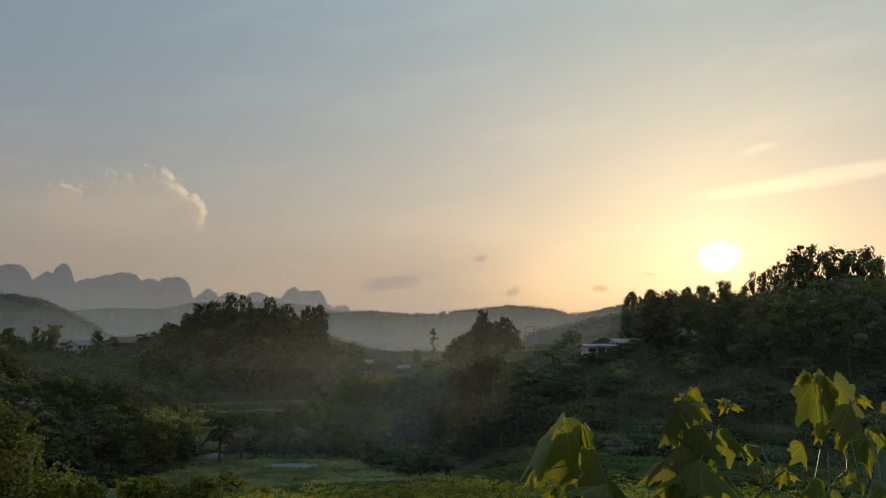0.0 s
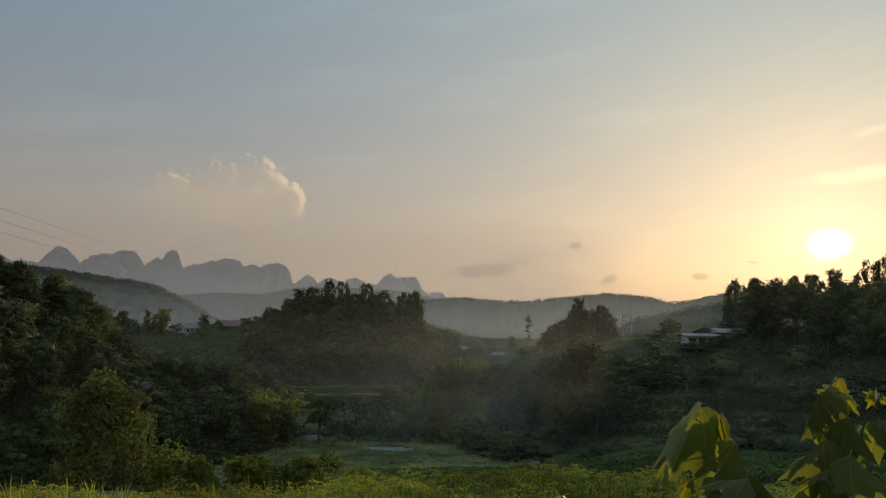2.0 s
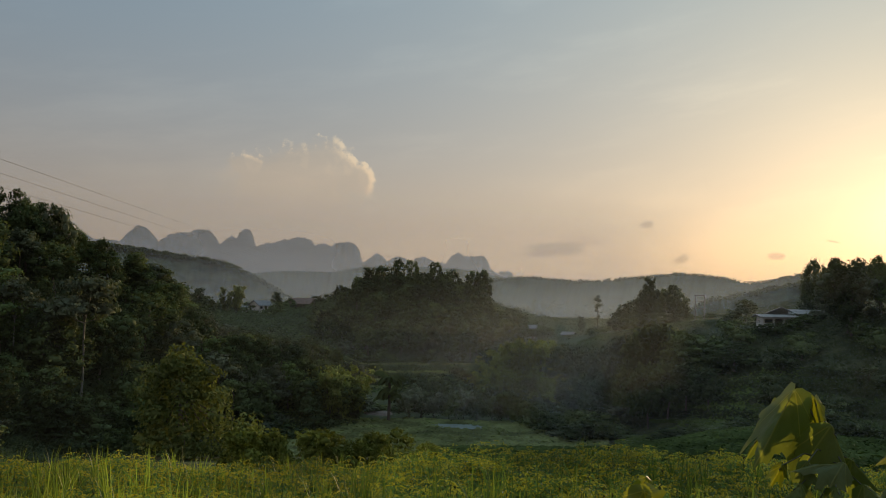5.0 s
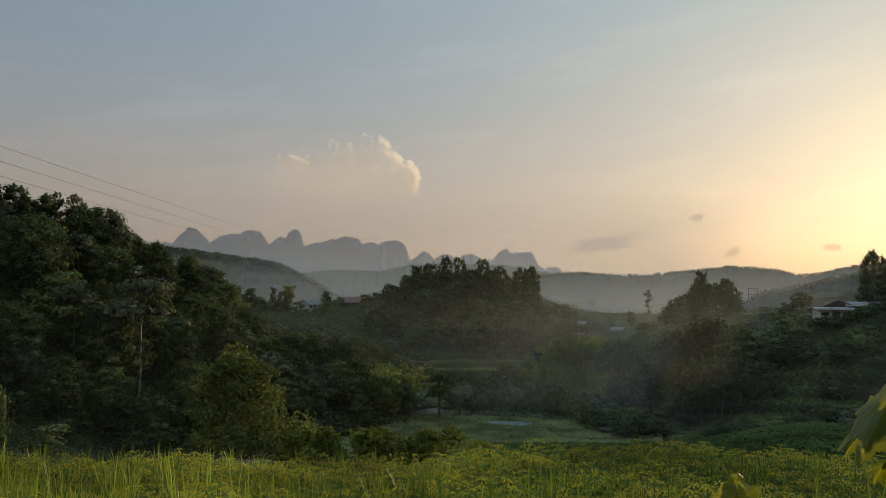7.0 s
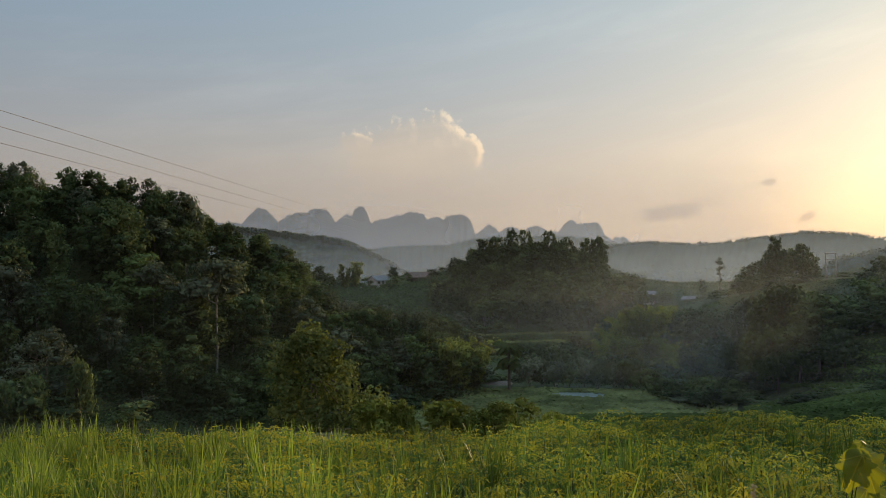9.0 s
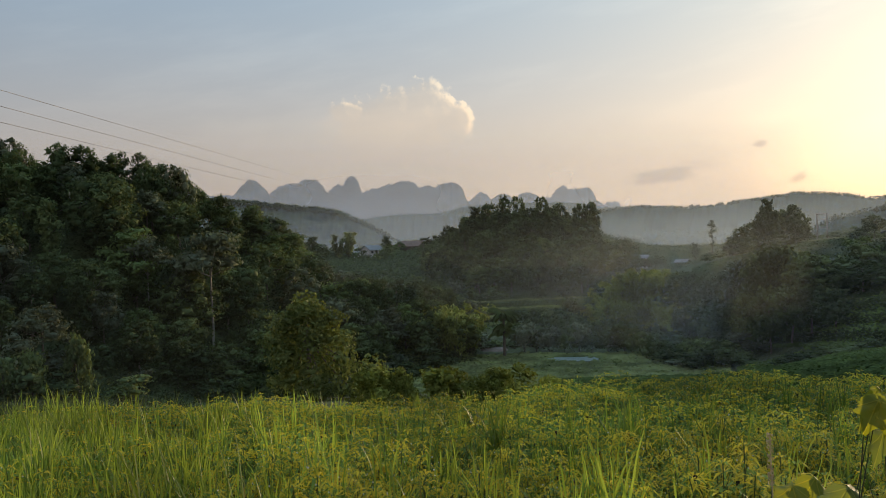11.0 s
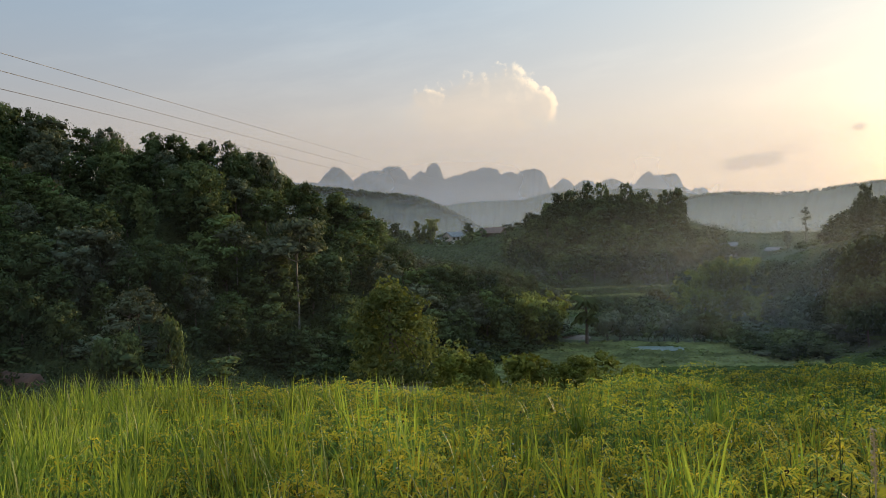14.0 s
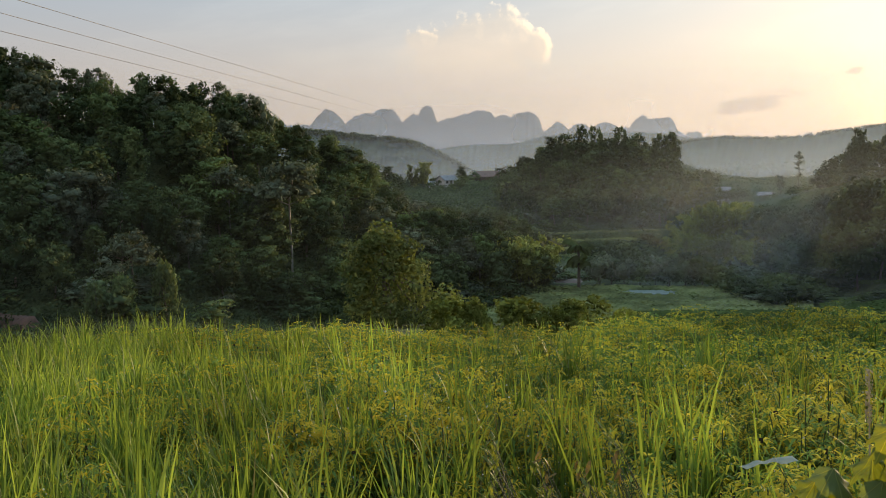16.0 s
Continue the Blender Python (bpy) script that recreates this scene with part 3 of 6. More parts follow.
def tree_model(name, rng, leaf, bark, clumps, count, size, trunk, limbs=7, droop=0.3, aspect=0.62, shell=(0.55, 1.30), core=0.62):
    """A tree about one unit high: an Empty with a trunk, its limbs and a crown."""
    root = new(name)
    clumps = np.asarray(clumps, float)
    paths = [trunk]
    order = np.argsort(-clumps[:, 3] - 0.1 * np.hypot(clumps[:, 0], clumps[:, 1]))
    for c in clumps[order][:limbs]:
        k = trunk[max(1, len(trunk) - 2)] if rng.random() < 0.6 else trunk[-1]
        a, b = Vector(k[:3]), Vector(c[:3])
        mid = a.lerp(b, 0.55) + Vector((0, 0, -0.03))
        paths.append([(*a, k[3] * 0.7), (*mid, k[3] * 0.45), (*b, k[3] * 0.15)])
    child("trunk", tube_mesh("trunk", paths, bark, 5), root)
    child("crown", foliage("crown", rng, clumps, count, size, leaf, aspect, droop, shell, core), root)
    return root


def dome_clumps(rng, n, wide, low, s=0.42):
    """Clumps over an uneven dome, smaller towards its rim."""
    mid, tall = (1 + low) / 2, (1 - low) / 2
    out = [(0, 0, mid - tall * 0.1, wide * 0.62, tall * 0.62)]
    for i in range(n):
        up = 1 - 1.6 * (i + rng.uniform(0.1, 0.9)) / n
        a, flat = 2.4 * i + rng.uniform(-0.5, 0.5), math.sqrt(max(0.0, 1 - up * up))
        q, reach = wide * s * rng.uniform(0.6, 1.15), rng.uniform(0.6, 0.92)
        out.append((wide * flat * reach * math.cos(a), wide * flat * reach * math.sin(a), min(1 - q * 0.75, mid + tall * up * rng.uniform(0.72, 0.98)), q, q * rng.uniform(0.62, 0.9)))
    return out


def tiered_clumps(rng, n, wide, low):
    """Flat leaf layers, one over another, on spreading limbs."""
    out = []
    for i in range(n):
        t = (i + rng.uniform(0, 1)) / n
        a, reach = 2.4 * i + rng.uniform(-0.5, 0.5), wide * (1.0 - 0.75 * t) * rng.uniform(0.35, 1.0)
        q = wide * rng.uniform(0.20, 0.36) * (1.1 - 0.4 * t)
        out.append((reach * math.cos(a), reach * math.sin(a), low + (0.95 - low) * t, q, q * rng.uniform(0.4, 0.6)))
    return out


def tall_clumps(rng, n, wide, low):
    """A high, narrow, ragged crown."""
    out = []
    for i in range(n):
        t = (i + 0.5) / n
        a, belly = 2.4 * i + rng.uniform(-0.6, 0.6), math.sin(math.pi * (0.16 + 0.64 * t)) ** 0.8
        q = wide * rng.uniform(0.28, 0.50) * (0.5 + 0.5 * belly)
        reach = wide * belly * rng.uniform(0.2, 0.85)
        out.append((reach * math.cos(a), reach * math.sin(a), low + (0.97 - low) * t, q, q * rng.uniform(0.7, 1.1)))
    return out


def open_clumps(rng, n, wide, low):
    """Small sprays on long limbs, with sky between them."""
    out = []
    for i in range(n):
        t = (i + rng.uniform(0, 1)) / n
        a, belly = 2.4 * i + rng.uniform(-0.5, 0.5), math.sin(math.pi * (0.22 + 0.60 * t)) ** 0.7
        q, reach = rng.uniform(0.055, 0.095), wide * belly * math.sqrt(rng.uniform(0.15, 1.0))
        out.append((reach * math.cos(a), reach * math.sin(a), low + (0.95 - low) * t, q, q * rng.uniform(0.6, 0.9)))
    return out


def straight(rng, top, r, lean=0.05):
    dx, dy = rng.uniform(-lean, lean, 2)
    return [(0, 0, -0.06, r * 1.3), (dx * 0.3, dy * 0.3, top * 0.35, r), (dx, dy, top * 0.7, r * 0.75), (dx * 1.2, dy * 1.4, top, r * 0.4)]


def forest_models(count, size, leaves=(0, 1, 2, 3)):
    """Round, tiered and tall crowns in several greens."""
    models = {"round": [], "tiered": [], "tall": [], "open": []}
    for i, (kind, leaf) in enumerate((("round", 0), ("round", 1), ("round", 0), ("round", 3), ("round", 2), ("round", 1), ("tiered", 2), ("tiered", 1), ("tiered", 3), ("tall", 0), ("tall", 0), ("tall", 1), ("open", 0), ("open", 1))):
        rng = np.random.default_rng(100 + i)
        if kind == "round":
            clumps = dome_clumps(rng, 25, rng.uniform(0.34, 0.44), rng.uniform(0.02, 0.12), 0.30)
        elif kind == "tiered":
            clumps = tiered_clumps(rng, 20, rng.uniform(0.40, 0.50), 0.42)
        elif kind == "open":
            clumps = open_clumps(rng, 26, 0.34, 0.30)
        else:
            clumps = tall_clumps(rng, 20, rng.uniform(0.20, 0.26), 0.22)
        models[kind].append(tree_model({"round": "broadleaf_tree", "tiered": "umbrella_tree", "tall": "tall_tree", "open": "open_crowned_tree"}[kind], rng, FOREST[leaves[leaf]], BARK, clumps, count, size, straight(rng, 0.78 if kind == "open" else 0.72, 0.015), 12 if kind == "open" else 7, core=0.35 if kind == "open" else 0.62))
    return models


def rise(az, r, el):
    """How far a line of sight at that elevation passes above the ground there."""
    x, y = r * math.sin(radians(az)), r * math.cos(radians(az))
    return r * math.tan(radians(el)) - float(height(x, y))


def plant(model, rng, az, r, h, wide, label, category, group, lean=4):
    ob = copy_thing(model, Matrix.Translation(at(az, r)) @ pose(0, 0, 0, rng.uniform(-lean, lean), rng.uniform(-lean, lean), rng.uniform(0, 360)))
    ob.scale = (wide, wide, h)
    return tagged(ob, label, category, group)


def scatter(rng, az0, az1, r0, r1, gap, keep=None):
    spots = []
    r = r0
    while r < r1:
        step = math.degrees(gap / r)
        az = az0 + rng.uniform(0, step)
        while az < az1:
            spot = (az + rng.uniform(-0.35, 0.35) * step, r + rng.uniform(-0.4, 0.4) * gap)
            if keep is None or keep(*spot):
                spots.append(spot)
            az += step
        r += gap * 0.9
    return spots


MODELS = forest_models(1600, 0.054)
FINE_MODELS = forest_models(1700, 0.050)
FAR_MODELS = forest_models(700, 0.085, (0, 0, 1, 0))


def pick(rng, models, shares):
    kind = str(rng.choice(list(shares), p=np.array(list(shares.values())) / sum(shares.values())))
    return models[kind][int(rng.integers(len(models[kind])))]


def hill_foot(az):
    return float(np.interp(az, [-60, -50, -40, -30, -20, -16.5], [72, 76, 84, 95, 108, 116]))


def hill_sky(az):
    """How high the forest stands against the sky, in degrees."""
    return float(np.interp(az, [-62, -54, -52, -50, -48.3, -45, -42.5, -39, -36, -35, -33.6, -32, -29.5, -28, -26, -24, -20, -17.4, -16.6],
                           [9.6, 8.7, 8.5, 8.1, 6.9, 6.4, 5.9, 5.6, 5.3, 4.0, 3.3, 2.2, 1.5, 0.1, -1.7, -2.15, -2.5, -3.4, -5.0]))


def make_left_forest():
    rng = np.random.default_rng(7)
    spots = scatter(rng, -62, -17.0, 72, 140, 4.4, lambda a, r: hill_foot(a) + 1 < r < hill_foot(a) + np.interp(a, [-60, -40, -30, -16], [52, 36, 34, 20]))
    for az, r in spots:
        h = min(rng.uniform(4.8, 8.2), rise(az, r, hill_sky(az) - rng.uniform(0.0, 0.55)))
        if h < 2.4:
            continue
        model = pick(rng, MODELS, {"round": 6, "tiered": 2.5, "tall": 1.6})
        w = max(h, 4.6) * rng.uniform(0.9, 1.25)
        plant(model, rng, az, r, h, w, "leafy broadleaf tree in dense hillside forest", "tree", "trees on the wooded hill")
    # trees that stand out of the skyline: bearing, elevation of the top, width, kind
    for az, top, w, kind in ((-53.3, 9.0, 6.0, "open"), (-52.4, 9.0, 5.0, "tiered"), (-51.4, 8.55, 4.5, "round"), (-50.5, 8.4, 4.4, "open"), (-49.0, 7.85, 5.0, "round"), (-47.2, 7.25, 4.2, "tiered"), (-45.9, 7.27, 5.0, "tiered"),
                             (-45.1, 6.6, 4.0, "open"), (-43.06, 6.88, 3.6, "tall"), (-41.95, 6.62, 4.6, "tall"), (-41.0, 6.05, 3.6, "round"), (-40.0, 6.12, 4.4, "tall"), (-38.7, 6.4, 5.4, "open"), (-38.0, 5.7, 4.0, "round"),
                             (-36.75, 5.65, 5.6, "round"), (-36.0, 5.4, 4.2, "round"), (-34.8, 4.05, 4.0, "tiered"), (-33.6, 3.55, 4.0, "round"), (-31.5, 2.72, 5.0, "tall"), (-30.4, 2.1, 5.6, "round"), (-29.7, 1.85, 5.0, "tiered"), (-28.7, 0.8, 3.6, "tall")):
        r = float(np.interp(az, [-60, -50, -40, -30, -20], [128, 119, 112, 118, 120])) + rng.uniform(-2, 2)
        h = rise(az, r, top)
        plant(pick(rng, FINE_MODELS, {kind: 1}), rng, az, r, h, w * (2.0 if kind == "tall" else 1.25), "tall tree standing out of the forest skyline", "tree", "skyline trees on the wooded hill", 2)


def make_right_forest():
    rng = np.random.default_rng(8)
    def sky(az):
        return float(np.interp(az, [11.6, 12.3, 13, 17, 20.5, 21.0, 22.5, 23.5, 27, 27.8, 30, 36], [1.0, 2.7, 3.0, 3.2, 2.9, 3.1, 3.4, 3.9, 4.0, 3.8, 4.2, 5.0]))
    for az, r in scatter(rng, 13.6, 34, 90, 126, 5.8, lambda a, r: r > np.interp(a, [12, 16, 20, 34], [108, 98, 92, 88])):
        h = min(rng.uniform(5.5, 9.5), rise(az, r, sky(az) - rng.uniform(0.05, 0.5)))
        if h > 2.5:
            plant(pick(rng, FINE_MODELS, {"round": 5, "tiered": 2, "tall": 1}), rng, az, r, h, max(h, 5) * rng.uniform(0.9, 1.2), "dark broadleaf tree on the sunset side slope", "tree", "trees on the sunset slope")
    for az, top, w, kind in ((12.5, 1.2, 4.0, "round"), (13.0, 1.9, 5.0, "round"), (13.8, 2.2, 5.0, "round"), (12.9, 3.1, 4.0, "round"), (14.0, 3.25, 3.0, "tiered"), (15.2, 3.2, 3.2, "tiered"), (16.2, 3.3, 3.0, "tiered"), (17.3, 3.45, 3.2, "tiered"), (18.6, 3.6, 3.0, "tall"), (20.0, 3.4, 3.6, "round"), (20.9, 4.2, 4.0, "open"), (21.8, 4.75, 5.0, "open"),
                             (22.9, 5.25, 5.0, "open"), (23.7, 5.85, 6.0, "open"), (24.9, 5.55, 6.4, "open"), (25.8, 5.0, 5.0, "open"), (26.6, 5.45, 6.0, "open"), (27.5, 4.7, 4.6, "open")):
        r = (114 if az > 13.9 else 133) + rng.uniform(-2, 2)
        plant(pick(rng, FINE_MODELS, {kind: 1}), rng, az, r, rise(az, r, top), w * (2.0 if kind == "tall" else 1.3), "tall open-crowned tree against the sunset", "tree", "trees on the sunset slope", 2)


def make_knoll_forest():
    rng = np.random.default_rng(9)
    def sky(az):
        return float(np.interp(az, [-20.5, -19, -18.2, -17, -16, -14, -10.5, -9.6, -8, -7.4, -6, -5], [-0.6, -0.3, 0.6, 1.4, 1.9, 2.1, 1.9, 1.45, 1.4, -0.6, -0.9, -1.8]))
    for az, r in scatter(rng, -20.2, -5.6, 214, 292, 7.4):
        h = min(rng.uniform(7.0, 10.5), rise(az, r, sky(az) - rng.uniform(0.0, 0.5)))
        if h > 2.5:
            plant(pick(rng, FAR_MODELS, {"round": 6, "tiered": 1.5, "tall": 1}), rng, az, r, h, max(h, 7) * rng.uniform(0.95, 1.3), "dark leafy tree on the round knoll", "tree", "trees on the knoll")
    for az, top, w, kind in ((-18.1, 0.95, 5.0, "round"), (-17.0, 1.6, 6.0, "tiered"), (-16.2, 2.2, 6.5, "tiered"), (-15.3, 2.3, 6.0, "round"), (-14.3, 2.85, 5.5, "open"), (-13.3, 2.8, 5.5, "open"), (-12.4, 1.95, 5.0, "round"),
                             (-11.6, 2.72, 5.5, "open"), (-10.6, 2.2, 6.0, "round"), (-9.0, 2.1, 6.0, "round"), (-8.4, 2.15, 6.5, "round"), (-8.15, -0.45, 1.6, "tall"), (-7.75, -0.3, 1.6, "tall"), (-6.4, -0.38, 8.0, "round"), (-7.1, -0.6, 5.0, "round")):
        r = 272 + rng.uniform(-4, 4) if top > 0 else 246
        plant(pick(rng, FAR_MODELS, {kind: 1}), rng, az, r, rise(az, r, top), w * (2.0 if kind == "tall" else 1.3), "tall tree against the far mountains", "tree", "trees on the knoll", 2)


def make_undergrowth(name, label, seed, count, az0, az1, near, far, tall, leaf, mat):
    rng = np.random.default_rng(seed)
    az = rng.uniform(az0, az1, count)
    near_r = np.array([near(a) for a in az])
    r = near_r + (np.array([far(a) for a in az]) - near_r) * rng.uniform(0, 1, count)
    x, y = r * np.sin(np.radians(az)), r * np.cos(np.radians(az))
    lump = 0.35 + 0.65 * np.clip(0.5 + waves(x, y, 1.3, 5.0), 0, 1)
    z = EYE + height(x, y) + tall * lump * rng.uniform(0.15, 1.0, count)
    way = np.tile([0.0, -0.5, 0.8], (count, 1))
    ob = new(name, mesh_of(name, leaf_quads(rng, np.stack([x, y, z], 1), way, leaf, leaf * 0.6), 4, [mat]))
    tagged(ob, label, "undergrowth", kind="stuff")


make_left_forest()
make_right_forest()
make_knoll_forest()
make_undergrowth("hill_undergrowth", "dense green undergrowth below the hill forest", 21, 26000, -60, -16.6, lambda a: hill_foot(a) - 3, lambda a: hill_foot(a) + 30, 2.2, 0.42, UNDERGROWTH)
make_undergrowth("edge_scrub", "low scrub between the field and the forest", 24, 16000, -62, -24, lambda a: 50, lambda a: hill_foot(a), 0.8, 0.30, UNDERGROWTH)
make_undergrowth("slope_undergrowth", "rough scrub on the terraced slope", 22, 17000, -3, 34, lambda a: float(np.interp(a, [-7, 0, 8, 20, 40], [134, 116, 98, 80, 70])), lambda a: float(np.interp(a, [-7, 0, 8, 20, 40], [158, 142, 124, 114, 106])), 1.1, 0.42, UNDERGROWTH)
make_undergrowth("knoll_undergrowth", "dark scrub on the knoll", 23, 6000, -21, -5.2, lambda a: 212, lambda a: 300, 2.2, 0.8, FOREST[0])

make_undergrowth("far_woods", "low hazy woods on the plain beyond the slope", 25, 12000, -8, 14, lambda a: 196, lambda a: 338, 1.0, 0.7, FOREST[0])
make_undergrowth("village_scrub", "dark scrub and hedges round the village fields", 26, 14000, -31, -18, lambda a: 172, lambda a: 335, 2.4, 0.75, FOREST[0])
make_undergrowth("village_hedge", "belt of dark trees behind the village", 27, 11000, -32, -14, lambda a: 331, lambda a: 342, 4.6, 1.3, FOREST[0])
make_undergrowth("plain_woods", "hazy woods scattered over the far plain", 28, 10000, -32, 14, lambda a: 400, lambda a: 930, 8.0, 2.6, FOREST[0])


# ---- the field ----
def field_spots(rng, count, share):
    """Spots in the field between the bank and the drop, kept by a share of the bearing."""
    az = rng.uniform(-62, 34, count)
    r = np.sqrt(rng.uniform(5.0 ** 2, 29.5 ** 2, count))
    keep = rng.uniform(0, 1, count) < share(az, r)
    az, r = az[keep], r[keep]
    x, y = r * np.sin(np.radians(az)), r * np.cos(np.radians(az))
    return x, y, EYE + height(x, y), r


def make_grass(name, label, seed, count, share, tall, mats, blades=9, spread=0.10, broad=1.0, arch=0.0):
    rng = np.random.default_rng(seed)
    x, y, z, r = field_spots(rng, count, share)
    n = len(x) * blades
    root = np.repeat(np.stack([x, y, z], 1), blades, 0) + np.concatenate([rng.normal(0, spread * 0.5, (n, 2)), np.zeros((n, 1))], 1)
    turn = rng.uniform(0, 2 * math.pi, n)
    out = np.stack([np.cos(turn), np.sin(turn), np.zeros(n)], 1)
    ln = tall * np.repeat(rng.uniform(0.65, 1.2, len(x)), blades) * rng.uniform(0.55, 1.1, n)
    away = np.degrees(np.arctan2(x, y))
    ln = ln * np.repeat(1 - 0.18 * smooth(r, 17, 27) * smooth(away, -44, -36) + 0.12 * smooth(away, -44, -50), blades)
    bend = np.abs(rng.normal(0.0, 0.22, n)) + 0.04 + arch
    wide = rng.uniform(0.006, 0.013, n) * broad
    side = np.stack([-np.sin(turn), np.cos(turn), np.zeros(n)], 1)
    twist = rng.uniform(-1, 1, n)
    side = unit(side * np.cos(twist)[:, None] + out * np.sin(twist)[:, None])
    pts = []
    for s, w in ((0.0, 0.7), (0.45, 1.0), (0.8, 0.65), (1.0, 0.06)):
        p = root + out * (ln * bend * s ** 2.2)[:, None] + np.array([0, 0, 1.0]) * (ln * (s - (0.35 + 0.35 * arch) * bend * s ** 3))[:, None]
        pts.append((p - side * (wide * w)[:, None], p + side * (wide * w)[:, None]))
    dry = np.repeat((rng.uniform(0, 1, n) < 0.005).astype(int), 3)
    v = np.concatenate([np.stack([a, b], 1) for a, b in pts], 1).reshape(n, 8, 3)
    base = np.arange(n)[:, None, None] * 8
    f = base + np.array([[0, 1, 3, 2], [2, 3, 5, 4], [4, 5, 7, 6]])[None]
    ob = new(name, mesh_of(name, v.reshape(-1, 3), 4, mats, dry, faces=f.reshape(-1, 4)))
    tagged(ob, label, "grass", kind="stuff")


def plant_model(rng, heads, fine):
    """Leaf quads of one flowering field plant, with the material of each: flat whorls of narrow leaflets, yellow on top."""
    quads, mats = [], []
    top = rng.uniform(0.62, 0.92)
    spots = [(0.0, 0.0, top)] + [(0.38 * math.cos(2.4 * k) * rng.uniform(0.5, 1), 0.38 * math.sin(2.4 * k) * rng.uniform(0.5, 1), top * rng.uniform(0.66, 0.97)) for k in range(heads - 1)]
    tiers = ((0.0, 0.14, 1, 10), (0.07, 0.18, 1, 8), (0.20, 0.20, 0, 7), (0.34, 0.19, 0, 6), (0.48, 0.17, 0, 4)) if fine else ((0.0, 0.17, 1, 7), (0.14, 0.21, 0, 5), (0.32, 0.22, 0, 5))
    for h, (hx, hy, hz) in enumerate(spots):
        for tier, (drop, reach, mat, count) in enumerate(tiers):
            for k in range(count):
                a = 2 * math.pi * (k + rng.uniform(-0.3, 0.3)) / count + tier
                o, s = np.array([math.cos(a), math.sin(a), 0]), np.array([-math.sin(a), math.cos(a), 0])
                c = np.array([hx, hy, hz - drop])
                ln, wd = reach * rng.uniform(0.65, 1.15), rng.uniform(0.008, 0.016) * (1.0 if fine else 1.5)
                rise = rng.uniform(0.0, 0.035)
                p1 = c + o * ln * 0.5 + [0, 0, rise]
                p2 = c + o * ln + [0, 0, rise - ln * rng.uniform(0.10, 0.45)]
                quads.append([c + o * 0.015, p1 + s * wd, p2, p1 - s * wd])
                mats.append(mat if rng.random() < (0.70 if mat else 0.94) else 1 - mat)
        c = np.array([hx, hy, hz + 0.01])
        if rng.random() < 0.2:
            for a in (0.0, 1.57):
                s = np.array([math.cos(a), math.sin(a), 0]) * 0.016
                quads.append([c - s - [0, 0, 0.03], c - s + [0, 0, 0.012], c + s + [0, 0, 0.012], c + s - [0, 0, 0.03]])
                mats.append(2)
        # tiny pale dots: small highlights on the plants, put in as colour
        if fine or rng.random() < 0.5:
            p = c + [rng.uniform(-0.15, 0.15), rng.uniform(-0.15, 0.15), rng.uniform(-0.06, 0.03)]
            q = rng.uniform(0.006, 0.011)
            quads.append([p + [-q, 0, 0], p + [0, 0, -q], p + [q, 0, 0], p + [0, 0, q]])
            mats.append(4)
        for a in (0.3, 1.9) if fine else (0.3,):
            s = np.array([math.cos(a), math.sin(a), 0]) * 0.005
            foot = np.array([hx * 0.3, hy * 0.3, 0])
            quads.append([foot - s, c - s, c + s, foot + s])
            mats.append(3)
    return np.array(quads), np.array(mats)


def make_field_plants():
    rng = np.random.default_rng(31)
    near = [plant_model(rng, 5, True) for _ in range(7)]
    far = [plant_model(rng, 3, False) for _ in range(7)]
    x, y, z, r = field_spots(rng, 10500, lambda a, r: (1 - smooth(a, -33, -48) * 0.70) * np.where(r > 6.0, 0.60, 0.25) * np.where(r > 19, 0.85, 1.0))
    verts, index = [], []
    for px, py, pz, pr in zip(x, y, z, r):
        lump = float(waves(px, py, 0.8, 1.7))
        if rng.random() > 0.26 + 0.85 * float(smooth(lump, -0.6, 0.25)):
            continue
        models = near if pr < 13.5 else far
        q, m = models[int(rng.integers(len(models)))]
        a, s = rng.uniform(0, 2 * math.pi), rng.uniform(0.78, 1.15) * (1 + 0.34 * lump)
        c, d2 = math.cos(a), math.sin(a)
        turn = np.array([[c, d2, 0], [-d2, c, 0], [0, 0, 1]]) * s
        verts.append(q @ turn + [px, py, pz])
        index.append(m)
    verts = np.concatenate(verts)
    me = mesh_of("field_plants", verts.reshape(-1, 3), 4, [PLANT_LOW, PLANT_TOP, SEED_HEAD, PLANT_STEM, PALE_DOT], np.concatenate(index))
    tagged(new("field_plants", me), "green field plants with yellow flowering tops", "field plants", kind="stuff")


make_field_plants()
make_grass("tall_grass", "tall bright green grass in the field", 41, 14500, lambda a, r: (smooth(a, -31, -46) * 0.60 + 0.02) * np.maximum(np.interp(r, [5, 14, 22, 29], [1.0, 1.0, 0.75, 0.5]), smooth(a, -36, -42)), 0.95, [GRASS_BLADE, GRASS_DRY], 9, 0.12)
make_grass("grass_tufts", "upright grass tufts among the field plants", 43, 3200, lambda a, r: (0.26 + 0.30 * smooth(a, 0, -34)) * np.maximum(np.interp(r, [5, 12, 20, 29], [1.0, 0.85, 0.42, 0.22]), smooth(a, -36, -44)), 1.4, [GRASS_BLADE, GRASS_DRY], 17, 0.15, 1.25)
make_grass("arched_grass", "pale arching grass blades that catch the light", 44, 1800, lambda a, r: (0.40 + 0.3 * smooth(a, -10, -36)) * np.maximum(np.interp(r, [5, 12, 20, 29], [1.0, 0.9, 0.5, 0.3]), smooth(a, -36, -44)), 0.95, [GRASS_PALE, GRASS_DRY], 5, 0.2, 0.9, 0.75)
make_grass("short_grass", "short grass under the field plants", 42, 3000, lambda a, r: 0.5 + 0 * a, 0.45, [GRASS_BLADE, GRASS_DRY], 6, 0.2)


